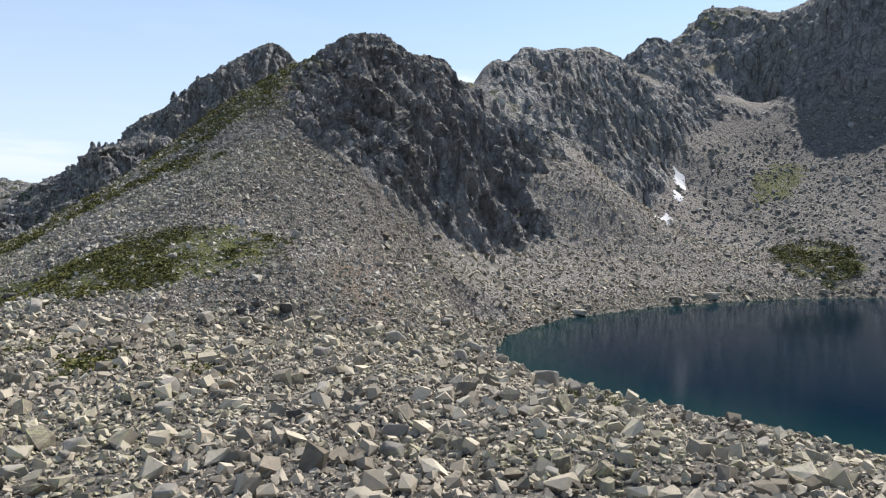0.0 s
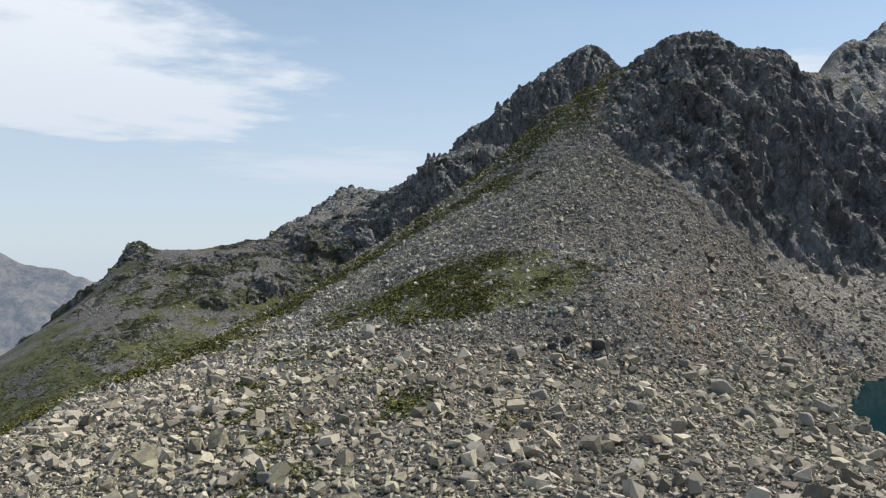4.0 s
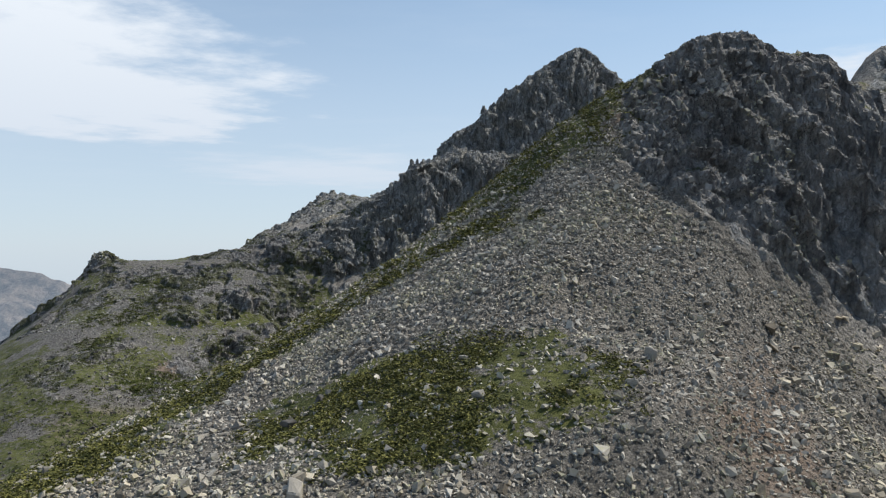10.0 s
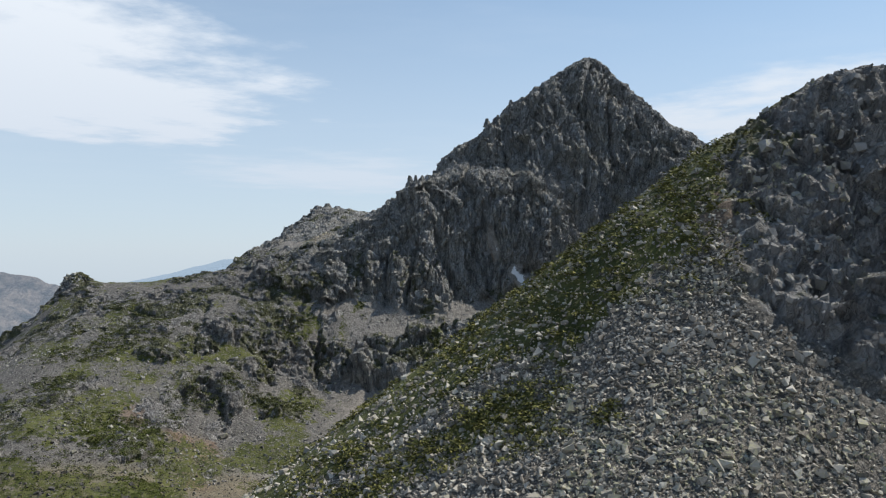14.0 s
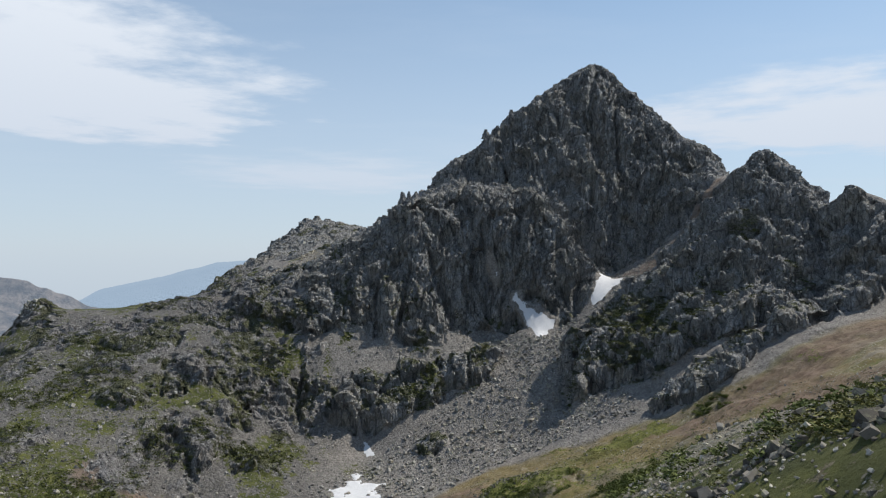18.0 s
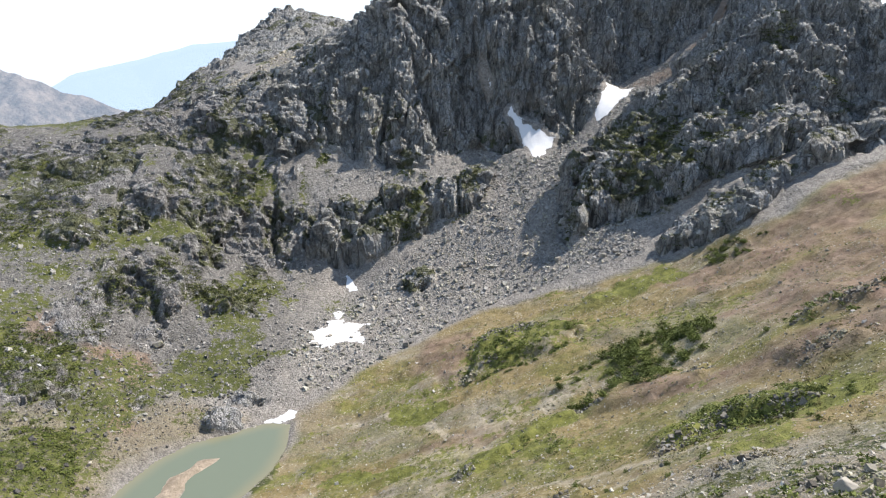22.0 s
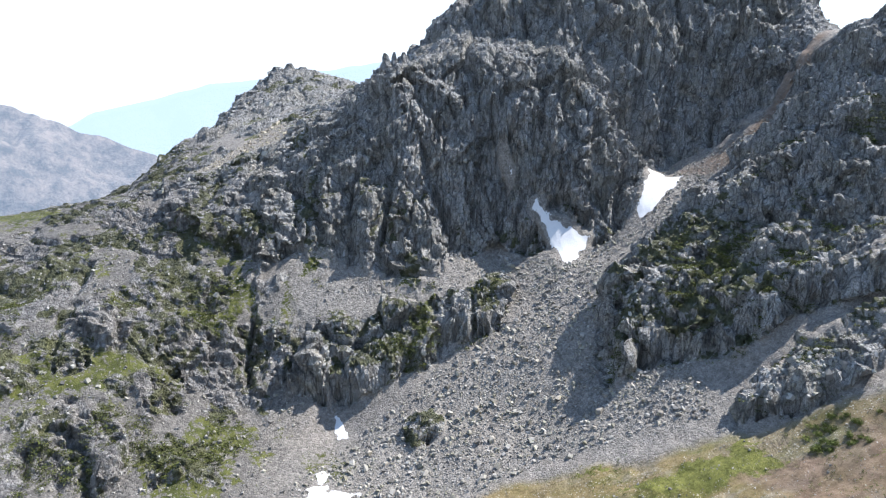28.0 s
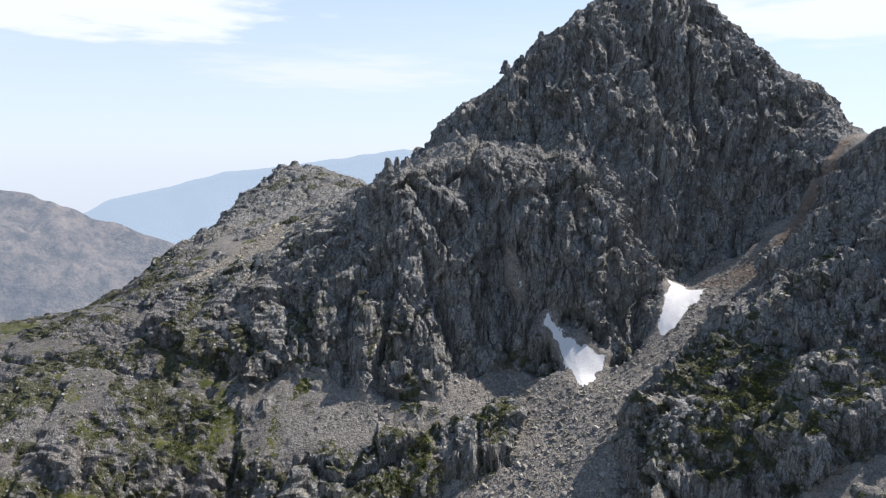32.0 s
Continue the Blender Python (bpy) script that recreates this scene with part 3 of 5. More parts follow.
MEADOW_OUTCROPS = [
    (22, 377, 4, 3.2), (32, 381, 5, 3.2), (41, 379, 4, 2.4), (18, 358, 3, 2.2), (25, 362, 3, 2.0), (98, 294, 6, 3.2), (103, 288, 5, 3.0), (12.5, 285.5, 2.5, 1.4), (49, 250, 4, 2.4), (56, 253, 4, 2.6),
    (62, 257, 4, 2.4), (68, 248, 4, 2.2), (46, 303, 3, 2.0), (25, 243, 3, 1.6), (45, 220, 3, 2.0), (71, 296, 3, 1.2), (84, 270, 4, 2.0), (40, 190, 6, 2), (48, 200, 5, 2),
    (26, 131, 3, 2.2), (31, 141, 4, 2.4), (35, 156, 4, 2.5), (27, 150, 3, 1.8), (44, 150, 4, 2), (38, 168, 3, 2), (20, 138, 3, 1.6),
]
SLOPE_OUTCROPS = [
    (-124, 425, 9, 3), (-114, 430, 8, 3), (-107, 421, 6, 2.2), (-90, 427, 7, 2.4), (-80, 433, 8, 2.5), (0, 451, 7, 3.5),
    (-68, 363, 6, 2.6), (-63, 374, 5, 2.2), (-131, 360, 9, 2.5), (-150, 440, 9, 2.5), (-135, 455, 8, 2.5), (-170, 460, 10, 3), (-100, 452, 8, 3),
    (-125, 470, 9, 3), (-95, 500, 8, 4), (-131, 471, 8, 3),
]
OUTCROPS = MEADOW_OUTCROPS + SLOPE_OUTCROPS
TOWERS = [(-250, 541, 7, 4), (-243, 545, 5, 3), (-256, 536, 4, 3), (200, 523, 6, 3), (218, 466, 5, 2), (-134, 835, 12, 2)]
bumps(Z, SLOPE_OUTCROPS)
bumps(Z, TOWERS)
SPUR = [(66, 446), (63, 458), (68, 475), (78, 490), (92, 503), (110, 514), (135, 530), (160, 544), (185, 556), (205, 548), (228, 500), (200, 445), (185, 438), (150, 430), (141, 433), (125, 436), (106, 434), (87, 443)]
RIB_HIGH = [(152, 414), (160, 425), (178, 434), (200, 442), (225, 450), (240, 444), (222, 430), (196, 421), (172, 411)]
RIB = [(99, 410), (104, 417), (112, 422), (125, 425), (147, 423), (152, 415), (141, 408), (126, 400), (111, 400)]
BAND = [(-47, 488), (-37, 493), (-13, 497), (1, 501), (34, 512), (33, 487), (11, 484), (0, 476), (-30, 469), (-44, 470), (-48, 480)]
STEP = [(-108, 462), (-99, 489), (-77, 491), (-76, 477), (-90, 460)]
SLAB = [(-136, 570), (-121, 534), (-95, 522), (-70, 514), (-62, 521), (-35, 521), (-20, 530), (-43, 567), (-60, 590), (-110, 585)]
BACK = [(-178, 650), (-175, 760), (-150, 930), (-60, 900), (-25, 720), (-40, 640), (-75, 660), (-100, 725), (-128, 690), (-145, 640)]
SHOULDER = [(-150, 600), (-160, 570), (-128, 560), (-60, 585), (-45, 620), (-70, 640), (-80, 605), (-125, 585)]
CHUTE = [(-60, 604), (-84, 626), (-97, 668), (-106, 640), (-136, 600), (-128, 590), (-95, 612), (-78, 612)]
edge = fbm2(X, Y, 9, 4, 15)
for poly, high, run in ((SPUR, 13.0, 5.0), (RIB, 6.0, 2.5), (RIB_HIGH, 8.0, 4.0), (BAND, 8.5, 3.5), (STEP, 4.0, 3.0), (SLAB, 7.0, 5.0), (BACK, 1.0, 8.0), (SHOULDER, 2.0, 5.0)):
    d = inside(poly, X, Y) + 3.5 * edge
    Z += high * smooth(0, run, d) * (0.75 + 0.35 * edge) * (smooth(552, 505, Y) * smooth(205, 180, X) if poly is SPUR else 1.0)
zx = np.gradient(Z, axis=1) / np.gradient(X, axis=1)
zy = np.gradient(Z, axis=0) / np.gradient(Y, axis=0)
steep = np.hypot(zx, zy)

PEAK = [(-50, 520), (-28, 515), (-3, 533), (30, 543), (50, 538), (75, 530), (94, 528), (110, 553), (125, 562), (165, 558), (199, 575), (240, 620), (300, 760), (60, 830), (-30, 700), (-60, 600)]
HORN = [(86, 470), (92, 488), (125, 518), (165, 548), (199, 572), (240, 560), (330, 480), (250, 400), (190, 402), (150, 425), (117, 438), (95, 455)]
LEFT = [(-50, 520), (-60, 600), (-30, 700), (60, 830), (0, 1050), (-250, 1050), (-420, 700), (-420, 440), (-260, 440), (-190, 455), (-100, 462)]
HUMPROCK = [(25, 120), (22, 107), (22, 104), (34, 97), (44, 100), (49, 101), (64, 109), (80, 118), (78, 124), (75, 130), (70, 133), (72, 141), (55, 150), (30, 135)]
CRESTROCK = [(68, 133), (78, 134), (91, 133), (108, 141), (112, 134), (143, 158), (165, 176), (174, 180), (210, 195), (235, 192), (244, 176), (300, 150), (420, 200), (420, 330), (150, 260), (72, 141)]
HUMP = [(27, 100), (40, 98), (56, 103), (70, 122), (80, 145), (60, 150), (30, 135), (18, 122), (21, 108)]
CREST = [(70, 122), (98, 128), (140, 165), (170, 187), (205, 192), (235, 185), (262, 120), (420, 120), (420, 330), (150, 260), (80, 145)]
BROW = [(58, 126), (75, 131), (110, 148), (150, 172), (172, 190), (170, 215), (120, 200), (70, 145)]
WALL_SNOWS = {
    "snow_corrie": [(107, 553), (114, 557), (114, 549), (122, 545), (112, 535), (103, 527), (94, 524), (97, 533), (102, 540)],
    "snow_chute": [(48, 538), (54, 537), (55, 534), (61, 532), (67, 530), (75, 528), (70, 521), (62, 511), (58, 524), (53, 531)],
    "snow_cleft": [(34, 548.5), (36, 548.5), (40, 545), (38.5, 545)],
    "snow_tongue": [(-38, 469), (-34, 467), (-29, 456), (-33, 456)],
    "snow_field": [(-47, 421), (-40, 426), (-39, 441), (-34, 437), (-32, 432), (-22, 427), (-25, 420), (-21, 412), (-30, 410), (-42, 409)],
    "snow_bank": [(-54, 363.4), (-50, 367), (-47, 370), (-43, 369), (-42.5, 364.5), (-49, 363)],
}
TARN_SNOWS = {
    "snow_drift": [(118, 134), (138, 152), (143, 156), (144, 154), (139, 150.5), (144, 149), (141, 145), (128, 136)],
    "snow_scrap": [(159, 169), (164, 175), (167, 173), (162, 167)],
    "snow_rag": [(151, 161), (155, 165), (157, 163), (153, 160)],
}
SNOWS = {**WALL_SNOWS, **TARN_SNOWS}
snowy = np.full(X.shape, -1e9)
for poly in SNOWS.values():
    snowy = np.maximum(snowy, inside(poly, X, Y))

wob = fbm2(X, Y, 14, 4, 3)
wob2 = fbm2(X, Y, 5, 4, 8)
rock = smooth(0.86, 1.2, steep + 0.22 * wob + 0.1 * wob2)
patch = fbm2(X, Y, 22, 5, 21, 0.6)


def zone(poly, level, chance, reach=6.0):
    """Rock that breaks through inside an outline."""
    d = inside(poly, X, Y)
    return smooth(-reach, reach, d + 3 * wob) * smooth(level, level + 0.22, patch + chance * smooth(0, 12, d))


rock = np.maximum(rock, zone(SPUR, -0.3, 0.3))
rock = np.maximum(rock, 0.9 * zone(BAND, -0.2, 0.35, 3))
for poly in (BACK, SHOULDER):
    rock = np.maximum(rock, smooth(-5, 4, inside(poly, X, Y) + 5 * wob))
for poly in (RIB, RIB_HIGH, STEP, SLAB):
    rock = np.maximum(rock, 0.95 * zone(poly, -0.3, 0.35, 3))
rock = np.maximum(rock, zone(BROW, -0.25, 0.3))
rock = np.maximum(rock, smooth(-4, 3, inside(PEAK, X, Y) + 3 * wob))
rock = np.maximum(rock, 0.95 * zone(LEFT, -0.06, 0.08) * smooth(0.02, 0.2, steep))
rock = np.maximum(rock, smooth(-2, 2, inside(HUMPROCK, X, Y) + 2 * wob))
rock = np.maximum(rock, smooth(-3, 3, inside(CRESTROCK, X, Y) + 4 * wob) * smooth(-0.3, 0.0, patch + 0.25))
rock = np.maximum(rock, zone(CREST, -0.1, 0.2) * smooth(0.5, 0.8, steep))
for x, y, r, h in OUTCROPS + TOWERS:
    rock = np.maximum(rock, (0.0 if y < 400 and x > -30 else 1.0) * smooth(1.25, 0.8, np.hypot((X - x) * 0.8, Y - y) / r + 0.9 * wob2 + 0.5 * wob))
spread = np.maximum(smooth(-3, 3, inside(HUMPROCK, X, Y) + 2 * wob), smooth(-4, 3, inside(CRESTROCK, X, Y) + 3 * wob))
rock = np.where((X > 14) & (Y > 60) & (Y < 270) & ((Y < 128) | (X > 85)), rock * spread, rock)
LAWN = [(-28, 381), (-4, 402), (26, 413), (66, 404), (95, 400), (118, 392), (134, 386), (157, 394), (185, 398), (300, 380), (300, 340), (170, 300), (108, 240), (72, 150), (20, 132), (-40, 132), (-110, 250), (-60, 299), (-44, 330), (-41, 350)]
rock *= smooth(3, -3, inside(LAWN, X, Y))
VALLEYSIDE = [(-170, 330), (-95, 340), (-100, 400), (-60, 440), (-50, 500), (-110, 470), (-260, 470), (-230, 380)]
rock = np.maximum(rock, 0.9 * zone(VALLEYSIDE, 0.1, 0.0))
rock *= smooth(0.0, -3.0, snowy) * smooth(5, -1, inside(TARN, X, Y) * 2) * smooth(3, -1, inside(LAKE, X, Y) * 2)
# the rubble gully between horn and peak, and the scree fan below
for poly in ([(88, 506), (86, 522), (108, 543), (125, 556), (150, 550), (190, 567), (196, 572), (185, 558), (160, 547), (120, 525)],
             [(58, 440), (36, 500), (56, 515), (86, 506), (66, 480), (60, 460)], CHUTE):
    rock *= smooth(4, -3, inside(poly, X, Y) + 2 * wob)

# relief: bare rock is pushed out along its slope in ribs, blocks and splinters
norm = np.stack([-zx, -zy, np.ones_like(Z)], -1)
norm /= np.linalg.norm(norm, axis=-1, keepdims=True)
V = np.stack([X, Y, Z], -1)
sel = rock > 0.03
vx, vy, vz = X[sel], Y[sel], Z[sel]
near = smooth(330, 140, vy)


def swell(x, y, z, seed):
    """Gradient noise, about -1 to 1."""
    fx, fy, fz = np.floor(x), np.floor(y), np.floor(z)
    ix, iy, iz = fx.astype(np.int64), fy.astype(np.int64), fz.astype(np.int64)
    u, v, w = x - fx, y - fy, z - fz
    e = [t * t * t * (t * (t * 6 - 15) + 10) for t in (u, v, w)]
    r = 0
    for a in (0, 1):
        for b in (0, 1):
            for c in (0, 1):
                h = lattice(ix + a, iy + b, iz + c, seed) * 6.2832
                k = lattice(ix + a, iy + b, iz + c, seed + 71) * 1.8 - 0.9
                q = np.sqrt(1 - k * k)
                d = q * np.cos(h) * (u - a) + q * np.sin(h) * (v - b) + k * (w - c)
                r = r + d * (e[0] if a else 1 - e[0]) * (e[1] if b else 1 - e[1]) * (e[2] if c else 1 - e[2])
    return r * 1.6


def arete(size, tall, seed, lean=0.0):
    """Sharp ribs with hollows between them, running down the fall line: 0 to 1."""
    x, y, z = vx + lean * vz, vy, vz / tall
    bend = 0.35 * size * swell(x / size / 2.2, y / size / 2.2, z / size / 2.2, seed + 7)
    return 1 - np.minimum(1.0, 1.5 * np.abs(swell((x + bend) / size, (y - bend) / size, z / size, seed)))


def cleft(size, tall, seed, lean=0.0, width=0.12):
    """Narrow deep cracks between ribs: 0, or towards 1 in the crack."""
    x, y, z = vx + lean * vz, vy, vz / tall
    bend = 0.3 * size * swell(x / size / 1.7, y / size / 1.7, z / size / 1.7, seed + 5)
    return smooth(width, 0.0, np.abs(swell((x + bend) / size, (y + bend) / size, z / size, seed)))


def facets(size, seed, lean=0.0, tall=2.6):
    """Planar breaks: each cell of a jittered lattice tilts its own way."""
    px, py, pz = (vx + lean * vz) / size, vy / size, vz / size / tall
    w = 0.35 * swell(px * 0.8, py * 0.8, pz * 0.8, seed + 9)
    px, py, pz = px + w, py - w, pz + w
    ix, iy, iz = (np.floor(p).astype(np.int64) for p in (px, py, pz))
    best, out = np.full(px.shape, 1e9), np.zeros(px.shape)
    for a in (-1, 0, 1):
        for b in (-1, 0, 1):
            for c in (-1, 0, 1):
                jx, jy, jz = ix + a, iy + b, iz + c
                h = [lattice(jx, jy, jz, seed + k) for k in range(6)]
                ex, ey, ez = px - jx - h[0], py - jy - h[1], pz - jz - h[2]
                d = ex * ex + ey * ey + ez * ez
                m = d < best
                best = np.where(m, d, best)
                out = np.where(m, (h[3] - 0.5) * 0.7 + (h[4] - 0.5) * 1.5 * ex + (h[5] - 0.5) * 1.5 * ey + (h[3] - h[4]) * 0.9 * ez, out)
    return out


def crest_distance(x, y, line):
    d = np.full(x.shape, 1e9)
    for (ax, ay), (bx, by) in zip(line, line[1:]):
        t = np.clip(((x - ax) * (bx - ax) + (y - ay) * (by - ay)) / ((bx - ax) ** 2 + (by - ay) ** 2), 0, 1)
        d = np.minimum(d, np.hypot(x - ax - t * (bx - ax), y - ay - t * (by - ay)))
    return d


far_push = 9.0 * arete(42, 3.6, 1) + 4.4 * arete(17, 2.8, 2, 0.12) + 1.8 * arete(7.0, 2.0, 3, -0.1)
far_push -= 5.0 * cleft(30, 5.0, 21) + 2.4 * cleft(12, 3.4, 22, 0.15)
far_push += 4.0 * facets(12.0, 290, 0.1, 1.7)
far_fine = 0.9 * arete(3.2, 2.6, 4) - 1.1 * cleft(5.0, 3.0, 23) + 2.4 * facets(5.0, 300, 0.0, 1.6) + 1.1 * facets(2.2, 320, 0.0, 1.8)
near_push = 2.3 * arete(13, 3.0, 11, 0.45) + 1.3 * arete(5.5, 2.6, 12, 0.4) - 1.6 * cleft(8, 4.0, 24, 0.45) + 1.8 * facets(4.5, 340, 0.4)
near_fine = 0.5 * arete(2.2, 2.0, 14, 0.3) - 0.7 * cleft(3.4, 3.0, 25, 0.4) + 1.2 * facets(2.0, 350, 0.3, 1.8) + 0.55 * facets(0.95, 360, 0.2, 1.4)
push = (far_push - np.median(far_push)) * (1 - near) + (near_push - np.median(near_push)) * near
fine_push = (far_fine - np.median(far_fine)) * (1 - near) + (near_fine - np.median(near_fine)) * near
CRESTS = [[(-34, 590), (-24, 590), (-7, 596), (3, 616), (13, 632), (34, 640), (82, 651), (126, 660), (155, 645), (188, 620), (199, 606), (207, 602), (199, 575), (193, 548), (201, 521), (214, 507), (221, 488), (217, 467), (234, 459)],
          [(26, 121), (45, 123.7), (62, 131), (94, 170), (114, 185), (150, 200), (211, 238), (277, 274), (310, 276), (297, 233)],
          [(-257, 530), (-242, 545), (-229, 560), (-203, 600), (-158, 670)]]
for line in CRESTS:
    push *= 1 - 0.8 * np.exp(-(crest_distance(vx, vy, line) / 7.0) ** 2)
push += fine_push
push *= rock[sel] * (0.5 + 0.5 * smooth(0.4, 1.1, steep[sel]))
lift = norm[sel].copy()
lift[:, 2] *= 0.75
V[sel] += push[:, None] * lift
# loose ground: hummocks, runnels and stones
loose = 1 - rock
V[..., 2] += loose * smooth(-2, -9, snowy * 2) * smooth(0.5, -3, np.maximum(inside(TARN, X, Y), inside(LAKE, X, Y))) * (
    0.9 * fbm2(X, Y, 17, 4, 31) * smooth(60, 130, Y) + 0.35 * fbm2(X, Y, 4.5, 3, 32) + 0.16 * fbm2(X, Y, 1.5, 2, 33))
sod = smooth(-3, 6, inside([(-60, 262), (0, 235), (60, 215), (150, 250), (240, 400), (120, 412), (40, 415), (-20, 385), (-40, 330)], X, Y)) * loose * smooth(-2, -9, snowy * 2)
KNOLLS = [([(8, 284), (14, 284), (26, 290), (38, 299), (44, 301), (44, 310), (30, 308), (14, 298)], 2.2), ([(44, 248), (58, 253), (70, 244), (76, 254), (62, 268), (48, 262)], 2.2),
          ([(40, 300), (54, 292), (70, 288), (76, 300), (56, 312)], 2.0), ([(16, 354), (26, 360), (48, 356), (60, 366), (44, 386), (24, 384)], 3.0), ([(90, 290), (102, 282), (112, 290), (100, 304)], 2.5),
          ([(18, 240), (30, 236), (34, 248), (22, 252)], 1.4), ([(40, 216), (50, 214), (54, 224), (44, 228)], 1.6), ([(78, 262), (92, 262), (92, 278), (80, 280)], 1.8)]
for poly, high in KNOLLS:
    V[..., 2] += high * smooth(-0.5, 3.0, inside(poly, X, Y) + 1.5 * wob2 + 1.5 * wob)
terrace = fbm2(X + 0.35 * Y, (Y - 0.25 * X) * 3.0, 34, 4, 36, 0.55)
V[..., 2] += sod * (0.8 * fbm2(X, Y, 11, 3, 35) + 3.4 * (0.22 - np.abs(terrace)) + 0.35 * fbm2(X, Y, 3.2, 2, 37))

# what covers it
fx, fy = np.gradient(V[..., 2], axis=1) / np.gradient(X, axis=1), np.gradient(V[..., 2], axis=0) / np.gradient(Y, axis=0)
level = 1 / np.sqrt(1 + fx * fx + fy * fy)
inner = inside(ISLET, X, Y)
MEADOW = [(-42, 366), (-28, 381), (-4, 404), (26, 415), (45, 411), (66, 407), (95, 404), (118, 396), (134, 390), (157, 398), (185, 402), (300, 392), (300, 250), (120, 130), (20, 126), (-40, 128), (-110, 250), (-92, 296), (-60, 299), (-44, 330), (-41, 350)]
MOUND = [(-17, 85), (-9.6, 86), (4, 81), (9.6, 79), (16, 72), (11, 65), (5, 64.5), (-5, 63.5), (-14, 72)]
LEE2 = [(20, 124), (75, 150), (95, 210), (70, 225), (40, 232), (10, 190)]
STRIP = [(-52, 72), (-38, 80), (-28, 97), (-14, 106), (6, 109), (10, 105), (-6, 102), (-19, 95), (-26, 82), (-36, 72), (-46, 66)]
LEE = [(-52, 74), (-39, 79), (-28, 97), (-16, 107), (-7, 109), (6, 110), (10, 107), (12, 108), (20, 110), (27, 119), (40, 127), (40, 150), (-20, 150), (-60, 110)]
meadow = smooth(-3, 3, inside(MEADOW, X, Y) + 5 * wob) * (1 - smooth(66, 82, X) * smooth(235, 212, Y))
lee2 = smooth(-5, 5, inside(LEE2, X, Y) + 4 * wob)
meadow *= 1 - 0.6 * lee2
dry = meadow * (0.72 + 0.28 * smooth(-0.25, 0.2, patch)) * smooth(-2, 2, Y - 126)
veg = 0.72 * smooth(-2.5, 2, inside(MOUND, X, Y) + 3 * wob2)
veg = np.maximum(veg, 0.8 * smooth(-2, 2, inside(LEE, X, Y) + 2.5 * wob2))
veg = np.maximum(veg, 0.75 * smooth(-2, 2, inside(STRIP, X, Y) + 2.5 * wob2))
veg = np.maximum(veg, meadow * smooth(0.0, 0.35, fbm2(X, Y * 2.2, 30, 5, 41, 0.6)) * 0.55)
GREEN_RIDGE = [
    [(154, 129), (161, 128), (166, 115), (157, 104), (144, 102), (139, 109)], [(-6, 44), (-2, 47), (-1, 42), (-5, 38)], [(-12, 34), (-9, 39), (-8, 35)],
    [(25, 56), (28, 58), (27, 53)], [(20, 18), (28, 22), (26, 16)],
]
GREEN_MEADOW = [
    [(186, 166), (210, 173), (216, 164), (192, 153), (176, 152)], [(60, 259), (68, 255), (72, 244), (55, 240)], [(52, 247), (63, 237), (56, 225), (46, 233)],
    [(10, 286), (32, 297), (48, 258), (33, 278), (16, 288)], [(60, 256), (66, 256), (71, 249), (67, 243), (59, 250)],
]
GREEN_LAKESIDE = [
    [(-142, 378), (-126, 384), (-119, 359), (-130, 349)], [(-125, 338), (-110, 343), (-100, 326), (-100, 314), (-111, 307)],
    [(-94, 400), (-44, 406), (-63, 393), (-63, 379), (-85, 372), (-98, 377)], [(-57, 336), (-44, 345), (-45, 319), (-52, 319)],
    [(-30, 328), (-5, 310), (-2, 305), (-24, 316)], [(14, 362), (23, 388), (43, 380), (62, 376), (56, 364), (30, 356)],
]
GREEN_SLOPE = [
    [(-60, 398), (-95, 388), (-100, 394), (-58, 405)], [(-175, 440), (-120, 455), (-120, 440), (-180, 420)], [(-94, 429), (-75, 457), (-73, 444), (-86, 420)],
    [(-160, 421), (-142, 424), (-142, 416), (-154, 407)],
]
GREEN_WALLS = [
    [(-12, 487), (2, 505), (8, 500), (0, 480)], [(-12, 520), (-4, 522), (0, 516), (-4, 507), (-14, 505)], [(-57, 516), (-47, 519), (-49, 510), (-56, 509)],
    [(-24, 485), (-1, 481), (-12, 473), (-26, 480)], [(-141, 449), (-116, 456), (-93, 473), (-93, 458), (-112, 444), (-130, 442)],
    [(-84, 511), (-76, 507), (-60, 472), (-64, 472), (-78, 498)], [(-98, 484), (-79, 490), (-82, 482), (-94, 478)],
    [(-156, 445), (-143, 454), (-102, 470), (-90, 466), (-105, 451), (-144, 437)],
]
GREEN_SEEPS = [
    [(-24, 322), (-8, 316), (4, 308), (0, 303), (-16, 311), (-28, 316)], [(8, 290), (22, 296), (38, 305), (44, 300), (30, 291), (14, 283)], [(50, 262), (62, 268), (82, 256), (78, 240), (60, 240), (48, 250)],
    [(-10, 356), (8, 352), (14, 342), (4, 338), (-8, 346)], [(62, 395), (96, 398), (100, 384), (70, 384)], [(-30, 300), (-18, 296), (-22, 288), (-36, 292)],
]
for poly in GREEN_SEEPS:
    veg = np.maximum(veg, 0.95 * smooth(-3.0, 2.5, inside(poly, X, Y) + 4 * wob2 + 2 * wob))
for poly in GREEN_RIDGE + GREEN_MEADOW + GREEN_LAKESIDE + GREEN_SLOPE + GREEN_WALLS:
    veg = np.maximum(veg, 0.72 * smooth(-3.0, 3.0, inside(poly, X, Y) + 4 * wob2))
veg = np.maximum(veg, 0.5 * smooth(0.02, 0.35, fbm2(X, Y, 34, 5, 43, 0.6)) * smooth(1.0, 0.4, steep) * smooth(330, 380, Y) * smooth(560, 500, Y) * smooth(20, -30, X))
veg = np.maximum(veg, 0.85 * smooth(0.36, 0.6, level) * smooth(-0.2, 0.12, fbm2(X, Y, 18, 5, 47, 0.6)) * rock * smooth(380, 430, Y) * smooth(45, 5, Z))
